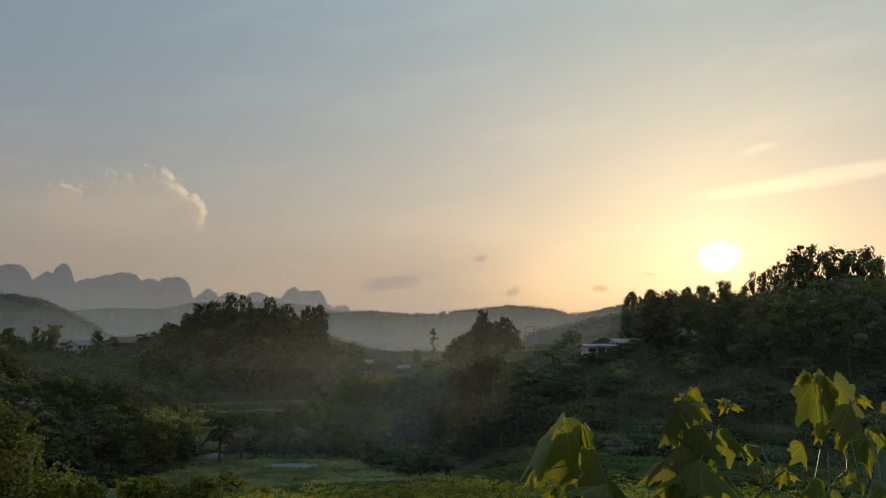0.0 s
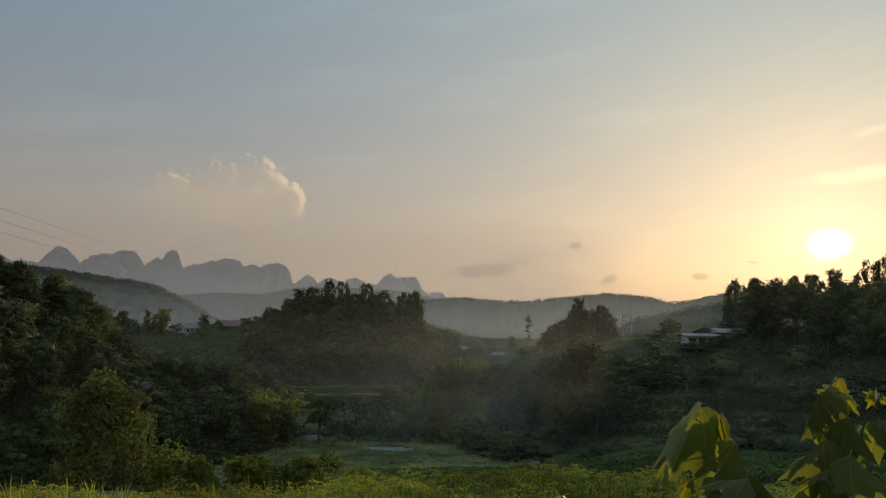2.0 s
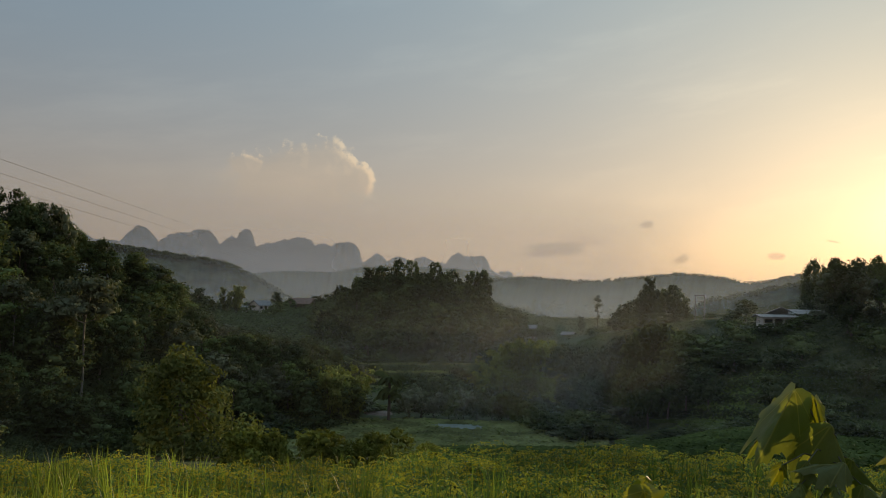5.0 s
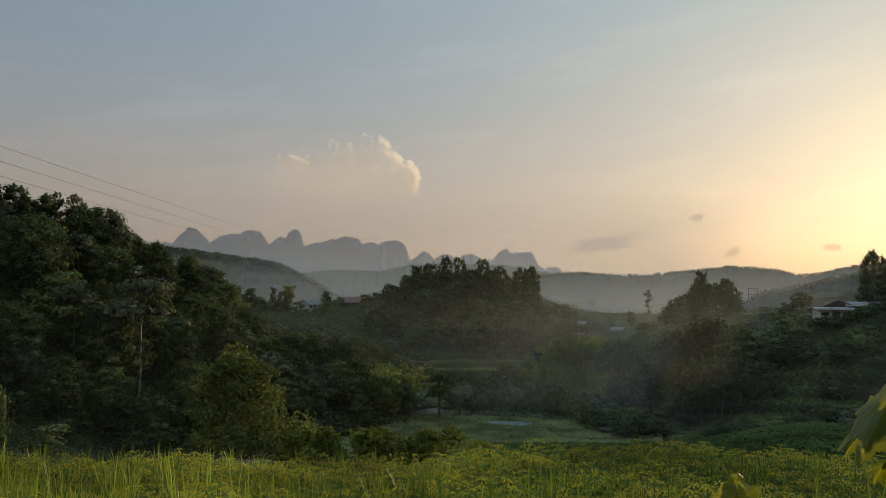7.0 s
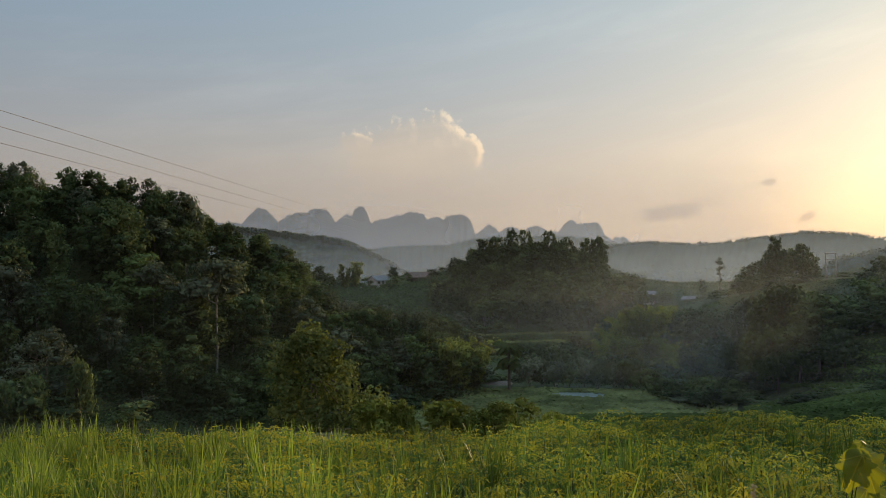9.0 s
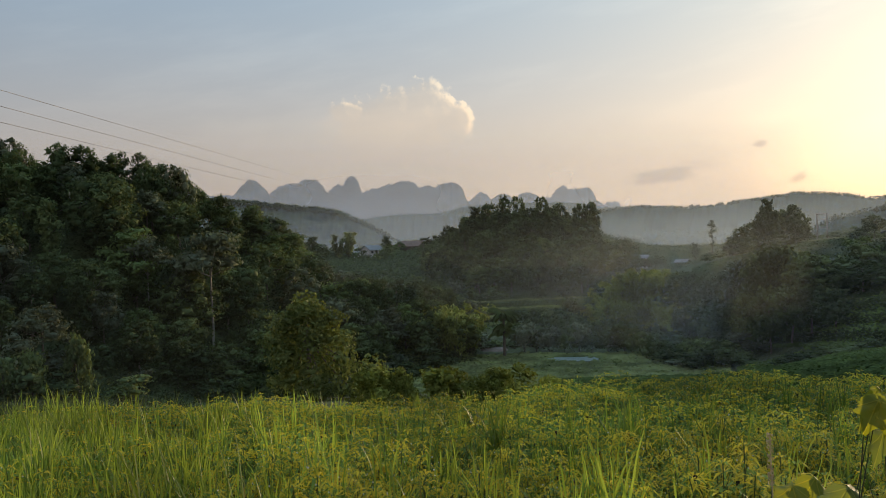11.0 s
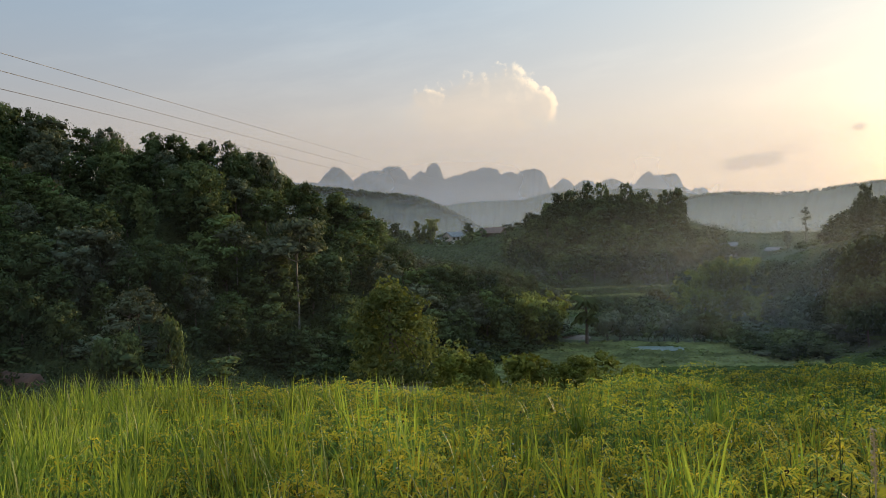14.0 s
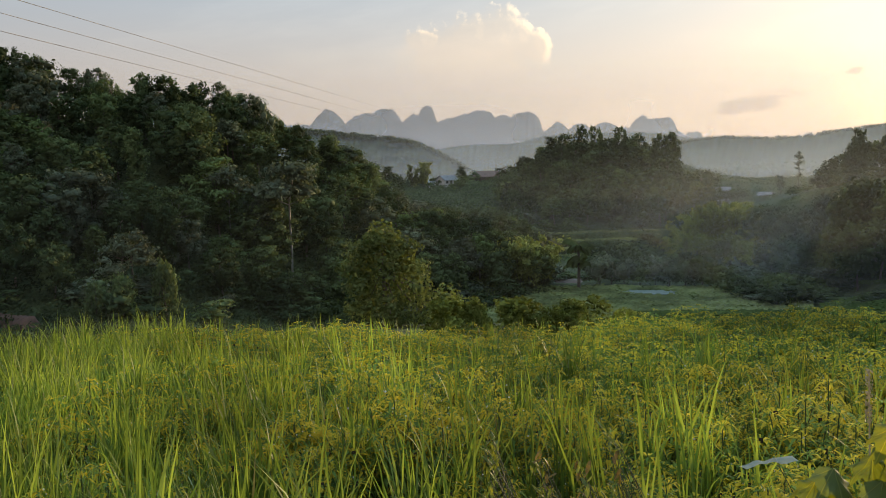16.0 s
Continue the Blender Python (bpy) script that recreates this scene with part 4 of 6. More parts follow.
# ---- single trees and bushes ----
def single(model, az, r, h, wide, label, category, group="", turn=0.0, lift=0.0):
    model.matrix_world = Matrix.Translation(at(az, r, lift)) @ pose(0, 0, 0, 0, 0, turn)
    model.scale = (wide, wide, h)
    return tagged(model, label, category, group)


def hide_model(m):
    """The pattern of a repeat takes no place of its own."""
    for o in (*m.children_recursive, m):
        bpy.data.objects.remove(o)


def make_near_tree():
    """A ragged pyramid of leafy boughs, fuller on the sunny side."""
    rng = np.random.default_rng(51)
    clumps = [(-0.02, 0, 0.90, 0.10, 0.10), (0.05, 0, 0.82, 0.12, 0.08)]
    for i in range(34):
        t = (i + rng.uniform(0, 1)) / 34
        a = 2.4 * i + rng.uniform(-0.5, 0.5)
        reach = (0.10 + 0.44 * (1 - t) ** 0.8) * rng.uniform(0.55, 1.05)
        q = rng.uniform(0.10, 0.17) * (1.1 - 0.45 * t)
        clumps.append((reach * math.cos(a) + 0.10 * (1 - t), reach * math.sin(a), 0.06 + 0.80 * t, q, q * rng.uniform(0.55, 0.8)))
    m = tree_model("fruit_tree", rng, LEAF_NEAR_TREE, BARK, clumps, 5600, 0.044, straight(rng, 0.80, 0.018), 12, 0.7, 0.55, (0.7, 1.3), 0.42)
    single(m, -28.3, 51.0, rise(-28.9, 51, -3.15), 7.2, "bushy green tree standing alone below the field", "tree")


# bearing, elevation of the top, least height, width
MOUNDS = ((-24.3, -8.4, 2.4, 2.9), (-22.3, -8.4, 2.2, 1.7), (-19.2, -8.2, 2.8, 3.3), (-17.2, -9.2, 1.4, 1.6), (-15.6, -8.4, 2.4, 2.2), (-13.8, -8.4, 2.6, 2.8), (-12.0, -9.3, 1.6, 1.4))


def make_mounds():
    """Stumps and posts smothered by creepers."""
    for i, (az, top, h, w) in enumerate(MOUNDS):
        rng = np.random.default_rng(60 + i)
        r = 37 + rng.uniform(-1.5, 1.5)
        clumps = [(0, 0, 0.36, 0.26, 0.34)]
        for k in range(20):
            a, t = 2.4 * k + rng.uniform(-0.5, 0.5), rng.uniform(0, 1)
            reach = 0.42 * (1 - 0.65 * t) * rng.uniform(0.7, 1.1)
            q = rng.uniform(0.09, 0.15)
            clumps.append((reach * math.cos(a), reach * math.sin(a), 0.12 + 0.74 * t, q, q * rng.uniform(0.6, 1.0)))
        m = tree_model("creeper_mound", rng, MOUND_LEAF, BARK, clumps, 1500, 0.075, straight(rng, 0.4, 0.03), 3, 0.9, 0.6, (0.7, 1.2), 0.6)
        tall = max(h, rise(az, r, top))
        single(m, az, r, tall, w * 1.15, "rounded bush overgrown with creepers", "bush", "creeper bushes below the field", rng.uniform(0, 360), rise(az, r, top) - tall)


def make_bushes():
    rng = np.random.default_rng(70)
    models = []
    for i in range(5):
        g = np.random.default_rng(80 + i)
        clumps = [(0, 0, 0.4, 0.34, 0.36)] + [(0.36 * math.cos(2.4 * k) * g.uniform(0.5, 1.1), 0.36 * math.sin(2.4 * k) * g.uniform(0.5, 1.1), g.uniform(0.2, 0.84), g.uniform(0.13, 0.22), g.uniform(0.11, 0.17)) for k in range(10)]
        models.append(tree_model("bush", g, (BUSH_LEAF, FOREST[0], FOREST[1], FOREST[2], FOREST[0])[i], BARK, clumps, 420, 0.11, straight(g, 0.4, 0.02), 3))

    def bush(az, r, h, wide, label="dense green bush in the valley", group="bushes in the valley"):
        plant(models[int(rng.integers(5))], rng, az, r, h, wide, label, "bush", group)

    # bearing, distance, elevation of the top, width
    for az, r, top, w in ((-13.3, 121, -5.6, 4.0), (-12.5, 122, -5.3, 4.4), (-11.6, 120, -6.0, 3.6), (-10.6, 121, -6.2, 3.8), (-9.6, 122, -5.7, 4.2), (-8.7, 121, -6.0, 4.0), (-7.7, 120, -5.5, 4.4), (-6.6, 119, -5.8, 4.4), (-5.5, 117, -6.2, 4.4), (-4.6, 113, -6.9, 4.0), (-3.8, 109, -7.4, 4.0),
                          (9.7, 113, -0.95, 2.6), (10.5, 113, -0.9, 2.8), (11.4, 114, -0.75, 2.8), (12.3, 115, -0.62, 2.8), (13.2, 116, -0.5, 3.0), (-13.2, 134, -5.0, 7.0), (-12.6, 137, -5.3, 6.0), (-13.4, 130, -6.5, 3.5), (-15.2, 129, -7.2, 3.0), (-16.2, 126, -7.0, 3.4), (-14.2, 128, -7.4, 2.4), (-16.7, 122, -6.4, 4.4), (-12.3, 128, -7.5, 2.6),
                          (-11.2, 142, -4.6, 6.5), (-10.2, 146, -4.4, 7.0), (-9.4, 148, -4.2, 7.0), (-10.8, 137, -5.6, 5.0), (-9.5, 138, -5.4, 5.5), (-8.6, 136, -5.8, 5.0), (-7.6, 134, -6.0, 5.0), (-6.4, 132, -6.2, 5.0), (-5.0, 130, -6.2, 5.0), (-4.2, 126, -6.4, 4.6),
                          (-3.3, 106, -8.3, 3.4), (-2.7, 108, -7.8, 4.0), (-2.1, 104, -7.7, 4.4), (-1.2, 107, -7.5, 4.2), (-0.3, 105, -7.4, 4.4), (0.6, 106, -7.7, 4.0), (1.2, 103, -8.3, 3.0), (-0.9, 112, -7.0, 4.6), (-2.4, 114, -6.9, 4.6), (0.2, 112, -7.0, 4.4),
                          (3.4, 97, -8.1, 3.4), (4.3, 95, -7.9, 3.6), (5.2, 93, -7.9, 3.4), (6.2, 92, -7.9, 3.4), (7.4, 90, -8.0, 3.6), (8.8, 88, -8.1, 3.4), (10.4, 87, -8.0, 3.6), (12.2, 86, -8.2, 3.6),
                          (8.0, 126, -0.1, 2.6), (7.5, 128, -0.35, 2.6), (6.5, 190, -0.6, 3.0), (5.0, 190, -0.35, 4.2), (0.5, 169, -0.9, 4.0), (1.1, 168, -0.7, 4.6), (1.8, 169, -0.6, 4.6), (2.5, 168, -0.5, 4.6), (3.2, 169, -0.4, 4.6), (3.9, 168, -0.4, 4.6), (4.6, 169, -0.6, 4.4), (-0.2, 186, -1.4, 3.4), (-1.0, 190, -1.5, 3.0)):
        bush(az, r, max(1.2, rise(az, r, top)), w * 1.15)
    for az, r in scatter(rng, -20, -5.4, 206, 226, 8.5):
        bush(az, r, rng.uniform(2.6, 4.6), rng.uniform(4, 7), "dark bush at the foot of the knoll", "bushes below the knoll")
    for az, r in scatter(rng, -3.5, 9, 112, 134, 5.6, lambda a, r: r < np.interp(a, [-3, 3, 9], [138, 120, 112])):
        bush(az, r, rng.uniform(2.2, 3.8), rng.uniform(4, 6.5))
    for az, r in scatter(rng, 9, 31, 82, 108, 6.4):
        bush(az, r, rng.uniform(1.6, 3.4), rng.uniform(3.5, 5.5), "dark bush on the shaded terraces", "bushes on the terraces")
    for az, r in scatter(rng, -56, -17.5, 64, 124, 4.4, lambda a, r: hill_foot(a) - 5 < r < hill_foot(a) + 4 and (a > -48.6 or r > 77)):
        bush(az, r, rng.uniform(1.8, 3.6), rng.uniform(3.4, 5.6), "shaded bush at the forest edge", "bushes at the forest edge")
    for az, r in scatter(rng, -30, -19, 280, 345, 15.0):
        bush(az, r, rng.uniform(3, 6), rng.uniform(6, 10), "hazy bush near the village", "bushes near the village")
    for az, r in scatter(rng, -32, -20, 165, 230, 15.0):
        bush(az, r, rng.uniform(2.0, 4.0), rng.uniform(4, 8), "bush among the village fields", "bushes near the village")
    for m in models:
        hide_model(m)


def make_bamboo():
    """Arching plumes of cane with feathery sprays of leaves."""
    rng = np.random.default_rng(90)
    for az, r, top in ((-8.5, 146, -4.3), (-7.6, 149, -3.5), (-6.8, 152, -2.6), (-6.1, 153, -2.35), (-5.4, 154, -2.5), (-4.6, 152, -2.45), (-3.8, 150, -2.7), (-3.0, 147, -3.2), (-7.4, 140, -4.4), (-6.2, 139, -4.6), (-5.0, 137, -4.2), (-4.0, 134, -4.7), (-5.9, 131, -5.6), (-3.2, 130, -5.4), (-25.6, 316, 0.75), (-24.95, 318, 0.85), (-17.0, 117, -4.3), (-17.9, 114, -4.4), (-18.9, 113, -4.1)):
        h = rise(az, r, top)
        root = new("bamboo_clump")
        paths, pts, ways = [], [], []
        for k in range(24):
            a, lean, up = rng.uniform(0, 6.28), rng.uniform(0.10, 0.42), rng.uniform(0.55, 1.0)
            b = np.array([math.cos(a), math.sin(a)])
            path = [(*(b * 0.05), 0, 0.006), (*(b * (0.05 + lean * 0.2)), up * 0.55, 0.005), (*(b * (0.05 + lean * 0.65)), up * 0.93, 0.003), (*(b * (0.05 + lean * 1.05)), up * 0.94, 0.001)]
            paths.append(path)
            for s in rng.uniform(0.3, 1.0, 5):
                c = [np.interp(s, [0, .5, .85, 1], [p[i] for p in path]) for i in range(3)]
                pts.append(np.array(c) + rng.normal(0, 0.034, (18, 3)) * [1, 1, 0.75])
                ways.append(np.tile([b[0] * 0.6, b[1] * 0.6, 0.8], (18, 1)) + rng.normal(0, 0.4, (18, 3)))
        child("cane_stand", tube_mesh("cane_stand", paths, STEM, 4), root)
        child("crown", mesh_of("crown", leaf_quads(rng, np.concatenate(pts), np.concatenate(ways), 0.075, 0.032, 0.7), 4, [BAMBOO_LEAF if az > -12 else LEAF_NEAR_TREE]), root)
        single(root, az, r, h, max(h, 7.0) * (0.75 if r > 300 else 1.0), "feathery yellow-green bamboo clump", "bamboo", "bamboo in the valley")


def make_palm(az, r, h):
    rng = np.random.default_rng(95)
    root = new("palm_tree")
    child("trunk", tube_mesh("trunk", [[(0, 0, -0.05, 0.032), (0.01, 0, 0.4, 0.024), (0.0, 0.01, 0.78, 0.02)]], BARK, 8), root)
    for k in range(22):
        a, up, ln = 2.4 * k, rng.uniform(-0.1, 1.3), rng.uniform(0.20, 0.30)
        top = 0.78 if k < 14 else rng.uniform(0.42, 0.62)
        o, s = np.array([math.cos(a), math.sin(a), 0]), np.array([-math.sin(a), math.cos(a), 0])
        quads = []
        for j in range(14):
            t = (j + 1) / 14
            c = np.array([0, 0, top]) + o * ln * t * (1 - 0.25 * t) + np.array([0, 0, 1]) * ln * (up * t - 0.62 * t * t)
            for sign in (-1, 1):
                tip = c + sign * s * 0.10 * (1.15 - t) + o * 0.05 + [0, 0, -0.08]
                quads.append([c - o * 0.012, (c + tip) / 2 + o * 0.03, tip, (c + tip) / 2 - o * 0.03])
        child("frond", mesh_of("frond", np.array(quads).reshape(-1, 3), 4, [BUSH_LEAF]), root)
    single(root, az, r, h, h, "small dark palm beside the valley meadow", "palm")


def make_slender():
    rng = np.random.default_rng(97)
    clumps = [(0.01, 0, 0.94, 0.055, 0.05), (-0.04, 0.02, 0.86, 0.07, 0.05), (0.05, 0, 0.83, 0.06, 0.045), (0.05, 0, 0.71, 0.075, 0.045), (-0.03, 0, 0.66, 0.06, 0.04), (-0.03, 0, 0.55, 0.06, 0.035), (0.03, 0, 0.40, 0.06, 0.04), (-0.02, 0, 0.33, 0.06, 0.03)]
    m = tree_model("slender_tree", rng, FOREST[0], BARK, clumps, 420, 0.045, straight(rng, 0.92, 0.012, 0.02), 6)
    single(m, -0.68, 215, rise(-0.68, 215, 0.62), 9.0, "slender tree with a thin tiered crown", "tree")
    m = tree_model("round_tree", rng, FOREST[0], BARK, tall_clumps(rng, 10, 0.26, 0.2), 500, 0.08, straight(rng, 0.7, 0.02), 3)
    single(m, -1.76, 205, rise(-1.76, 205, -0.85), 4.4, "small dark pointed tree", "tree")


def make_slope_trees():
    """The group of trees on the grassy brow, and dark trees on the slope below it."""
    rng = np.random.default_rng(93)
    for az, top, w in ((0.7, -0.5, 3.4), (1.2, 0.1, 4.6), (1.8, 0.35, 4.4), (2.35, 0.9, 4.2), (2.75, 1.85, 3.6), (2.6, 1.3, 3.4), (3.2, 0.95, 3.6), (3.7, 1.15, 3.6), (4.2, 1.42, 3.8), (4.55, 0.9, 3.2), (4.8, 0.1, 3.4), (3.4, 0.4, 5.0)):
        r = 172 + rng.uniform(-2, 2)
        plant(pick(rng, FAR_MODELS, {"round": 3, "tiered": 1}), rng, az, r, rise(az, r, top), w * 1.45, "dark leafy tree on the grassy brow", "tree", "trees on the grassy brow", 2)
    for az, r, top, w in ((-2.8, 142, -2.75, 5.0), (-1.9, 140, -2.75, 5.4), (-1.0, 138, -2.85, 5.6), (-0.1, 134, -2.75, 5.6), (0.6, 128, -2.4, 6.0), (1.3, 123, -1.8, 6.0), (2.0, 119, -1.5, 6.2), (2.8, 115, -1.35, 6.6), (3.6, 113, -1.35, 6.6), (-1.5, 133, -3.6, 5.0), (0.2, 126, -3.6, 5.0), (4.4, 112, -1.45, 6.6), (5.2, 110, -1.7, 6.4), (6.1, 108, -1.9, 6.0), (7.0, 106, -2.0, 6.0), (8.0, 104, -2.2, 5.6),
                          (1.4, 112, -4.2, 5.0), (2.6, 108, -3.8, 5.4), (3.8, 106, -3.6, 5.2), (5.0, 104, -3.8, 5.2), (6.4, 100, -4.0, 5.0), (0.2, 118, -4.8, 5.0), (-1.2, 122, -5.0, 5.0), (-2.4, 126, -5.0, 5.0)):
        h = rise(az, r, top)
        plant(pick(rng, FAR_MODELS, {"round": 5, "tiered": 1}), rng, az, r, max(h, 2.5), w * 1.3, "rounded dark tree on the valley slope", "tree", "trees on the valley slope")
    plant(pick(rng, FAR_MODELS, {"round": 1}), rng, 8.7, 124, rise(8.7, 124, 0.5), 4.2, "round dark tree beside the house", "tree", "trees on the grassy brow")
    for az, top, w in ((-5.0, -1.75, 4.0), (-4.3, -1.6, 5.0), (-3.9, -1.9, 4.0)):
        plant(pick(rng, FAR_MODELS, {"round": 1}), rng, az, 232, rise(az, 232, top), w * 1.3, "low dark tree behind the bamboo", "tree", "trees behind the bamboo")


def make_village_trees():
    rng = np.random.default_rng(96)
    for az, top, w in ((-28.4, 0.5, 9.0), (-27.5, 0.6, 7.0), (-26.9, 0.1, 6.0), (-22.35, 0.42, 5.0), (-21.4, 0.0, 5.0), (-19.4, 0.05, 7.0), (-18.6, 0.3, 7.0)):
        plant(pick(rng, FAR_MODELS, {"round": 2, "tiered": 1}), rng, az, 320, rise(az, 320, top), w * 1.3, "round-crowned tree beside the village houses", "tree", "trees in the village")


def make_pale_trees():
    """Bare pale stems that fork under a thin, wide crown."""
    rng = np.random.default_rng(98)
    for az, r, foot, top, wide, leaf in ((-34.3, 97, -2.9, 0.95, 7.6, 2), (-38.2, 97, -2.9, 0.9, 5.0, 2), (-46.6, 90, -4.0, 0.6, 6.0, 2), (-41.6, 92, -3.4, -0.4, 4.4, 1)):
        h = rise(az, r, top)
        bare = max(0.25, 1 - (top - foot) * r * 0.01745 / h)
        fork = bare + (1 - bare) * 0.45
        clumps = []
        for i in range(17):
            a, t = 2.4 * i, rng.uniform(0, 1)
            reach, q = wide / h * 0.5 * rng.uniform(0.3, 1.0) * (1 - 0.4 * t), wide / h * rng.uniform(0.17, 0.25)
            clumps.append((reach * math.cos(a), reach * math.sin(a), fork + (0.97 - fork) * (0.05 + 0.95 * t), q, q * 0.4))
        m = tree_model("pale_trunked_tree", rng, FOREST[leaf], BARK_PALE, clumps, 1300, 0.045, [(0, 0, -0.05, 0.011), (0.012, 0, bare * 0.5, 0.0095), (0.0, 0.01, bare, 0.0085), (0.0, 0.01, fork - 0.08, 0.0075), (0.01, 0, fork, 0.006)], 9, 0.3, 0.6, (0.8, 1.25), 0.6)
        single(m, az, r, h, h, "pale-trunked tree with an open umbrella crown", "tree", "pale-trunked trees on the hill")


def make_draped():
    """Stems at the forest edge under hanging creepers."""
    for i, (az, top, w) in enumerate(((-42.6, -5.0, 3.2), (-45.2, -5.7, 2.8), (-46.8, -6.1, 2.4))):
        rng = np.random.default_rng(140 + i)
        r = hill_foot(az) - 5
        h = rise(az, r, top)
        clumps = []
        for k in range(16):
            t = (k + 0.5) / 16
            reach = w / h * 0.42 * math.sin(math.pi * (0.30 + 0.58 * t)) * rng.uniform(0.4, 1.0)
            clumps.append((reach * math.cos(2.4 * k), reach * math.sin(2.4 * k), 0.15 + 0.75 * t, w / h * 0.17, 0.11))
        m = tree_model("draped_stem", rng, FOREST[1], BARK, clumps, 900, 0.085, straight(rng, 0.9, 0.02), 4, 1.6, 0.4)
        single(m, az, r, h, h, "dead stem draped in hanging creepers", "bush", "draped stems at the forest edge")


make_near_tree()
make_pale_trees()
make_draped()
make_mounds()
make_bushes()
make_bamboo()
make_palm(-14.7, 116.0, rise(-14.7, 116.0, -4.3))
make_slender()
make_slope_trees()
make_village_trees()
for stock in (MODELS, FINE_MODELS, FAR_MODELS):
    for m in sum(stock.values(), []):
        hide_model(m)


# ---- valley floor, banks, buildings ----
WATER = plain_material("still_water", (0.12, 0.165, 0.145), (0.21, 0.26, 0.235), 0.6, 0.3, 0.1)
SOIL_RED = plain_material("red_soil", (0.050, 0.022, 0.013), (0.115, 0.055, 0.034), 0.8, 0.95, 0.8)
SOIL_PINK = plain_material("bare_earth", (0.11, 0.08, 0.06), (0.20, 0.15, 0.12), 0.8, 0.95, 0.8)
MEADOW = leaf_material("meadow_grass", (0.100, 0.120, 0.056), (0.180, 0.204, 0.092), 0.3)
DIM_GRASS = leaf_material("dry_slope_grass", (0.030, 0.048, 0.018), (0.070, 0.098, 0.036), 0.2)
ROOF_PALE = plain_material("pale_sheet_roof", (0.15, 0.145, 0.14), (0.27, 0.26, 0.245), 0.8, 0.6, 0.2)
PADDY = leaf_material("paddy_grass", (0.060, 0.092, 0.028), (0.110, 0.150, 0.046), 0.3)
PLASTER = plain_material("grey_plaster", (0.30, 0.29, 0.27), (0.48, 0.46, 0.42), 1.5, 0.85)
ROOF_METAL = plain_material("grey_sheet_roof", (0.10, 0.105, 0.11), (0.21, 0.215, 0.22), 0.8, 0.75, 0.2)
ROOF_TILE = plain_material("brown_tile_roof", (0.10, 0.06, 0.045), (0.20, 0.13, 0.10), 1.5, 0.8)
WHITE_WALL = plain_material("white_wall", (0.66, 0.66, 0.64), (0.82, 0.82, 0.80), 1.5, 0.8)
DARK_WOOD = plain_material("dark_wood", (0.04, 0.03, 0.022), (0.10, 0.075, 0.05), 3.0, 0.8)
GLASS_DARK = plain_material("dark_window_glass", (0.02, 0.022, 0.025), (0.04, 0.045, 0.05), 2.0, 0.1)
WIRE = plain_material("wire_metal", (0.03, 0.03, 0.03), (0.07, 0.07, 0.07), 3.0, 0.5, 0.0, 0.6)
PALE_POST = plain_material("weathered_post", (0.10, 0.09, 0.08), (0.22, 0.20, 0.18), 3.0, 0.8)


def make_meadow(name, label, seed, count, az0, az1, r0, r1, tall, leaf, mat):
    rng = np.random.default_rng(seed)
    az, r = rng.uniform(az0, az1, count), rng.uniform(r0, r1, count)
    x, y = r * np.sin(np.radians(az)), r * np.cos(np.radians(az))
    c = at(-10.0, 113.0)
    dry = ((x - c.x) / 4.6) ** 2 + ((y - c.y + 0.8) / 3.2) ** 2 > rng.uniform(0.5, 1.2, count)
    x, y, count = x[dry], y[dry], int(dry.sum())
    z = EYE + height(x, y) + rng.uniform(0.05, tall, count)
    way = np.tile([0.0, -0.3, 1.0], (count, 1))
    tagged(new(name, mesh_of(name, leaf_quads(rng, np.stack([x, y, z], 1), way, leaf, leaf * 0.45, 0.0), 4, [mat])), label, "grass", kind="stuff")


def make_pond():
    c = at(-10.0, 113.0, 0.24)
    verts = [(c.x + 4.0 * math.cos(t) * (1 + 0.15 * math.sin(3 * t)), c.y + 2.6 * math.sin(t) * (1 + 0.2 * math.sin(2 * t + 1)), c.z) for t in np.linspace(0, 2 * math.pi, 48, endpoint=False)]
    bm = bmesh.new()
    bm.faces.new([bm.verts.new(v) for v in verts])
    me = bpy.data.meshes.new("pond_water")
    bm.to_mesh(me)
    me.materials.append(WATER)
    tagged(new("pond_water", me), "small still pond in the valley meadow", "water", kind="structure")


def make_bank(name, label, az, r, wide, deep, tall, mat, seed):
    """A worn cut in the ground: a steep uneven face that runs back into the slope."""
    c = at(az, r)
    rows, cols = 14, 40
    bm = bmesh.new()
    grid = []
    for i in range(rows):
        t = i / (rows - 1)
        line = []
        for j in range(cols):
            u = j / (cols - 1)
            x, y = c.x + (u - 0.5) * wide, c.y + (t - 0.5) * deep
            lift = tall * min(1.0, 2.6 * math.sin(math.pi * u)) * float(smooth(t, 0.0, 0.55)) * (1 - float(smooth(t, 0.75, 1.0)))
            wear = 0.10 * tall * noise.noise(Vector((x * 0.9 + seed, y * 1.7, 0.0))) + 0.05 * tall * noise.noise(Vector((x * 3.1, y * 4.3, seed)))
            line.append(bm.verts.new((x, y, EYE + float(height(x, y)) - 0.3 + lift + wear)))
        grid.append(line)
    for a, b in zip(grid, grid[1:]):
        for k in range(cols - 1):
            bm.faces.new((a[k], a[k + 1], b[k + 1], b[k])).smooth = True
    me = bpy.data.meshes.new(name)
    bm.to_mesh(me)
    bm.free()
    me.materials.append(mat)
    tagged(new(name, me), label, "earth bank", kind="structure")


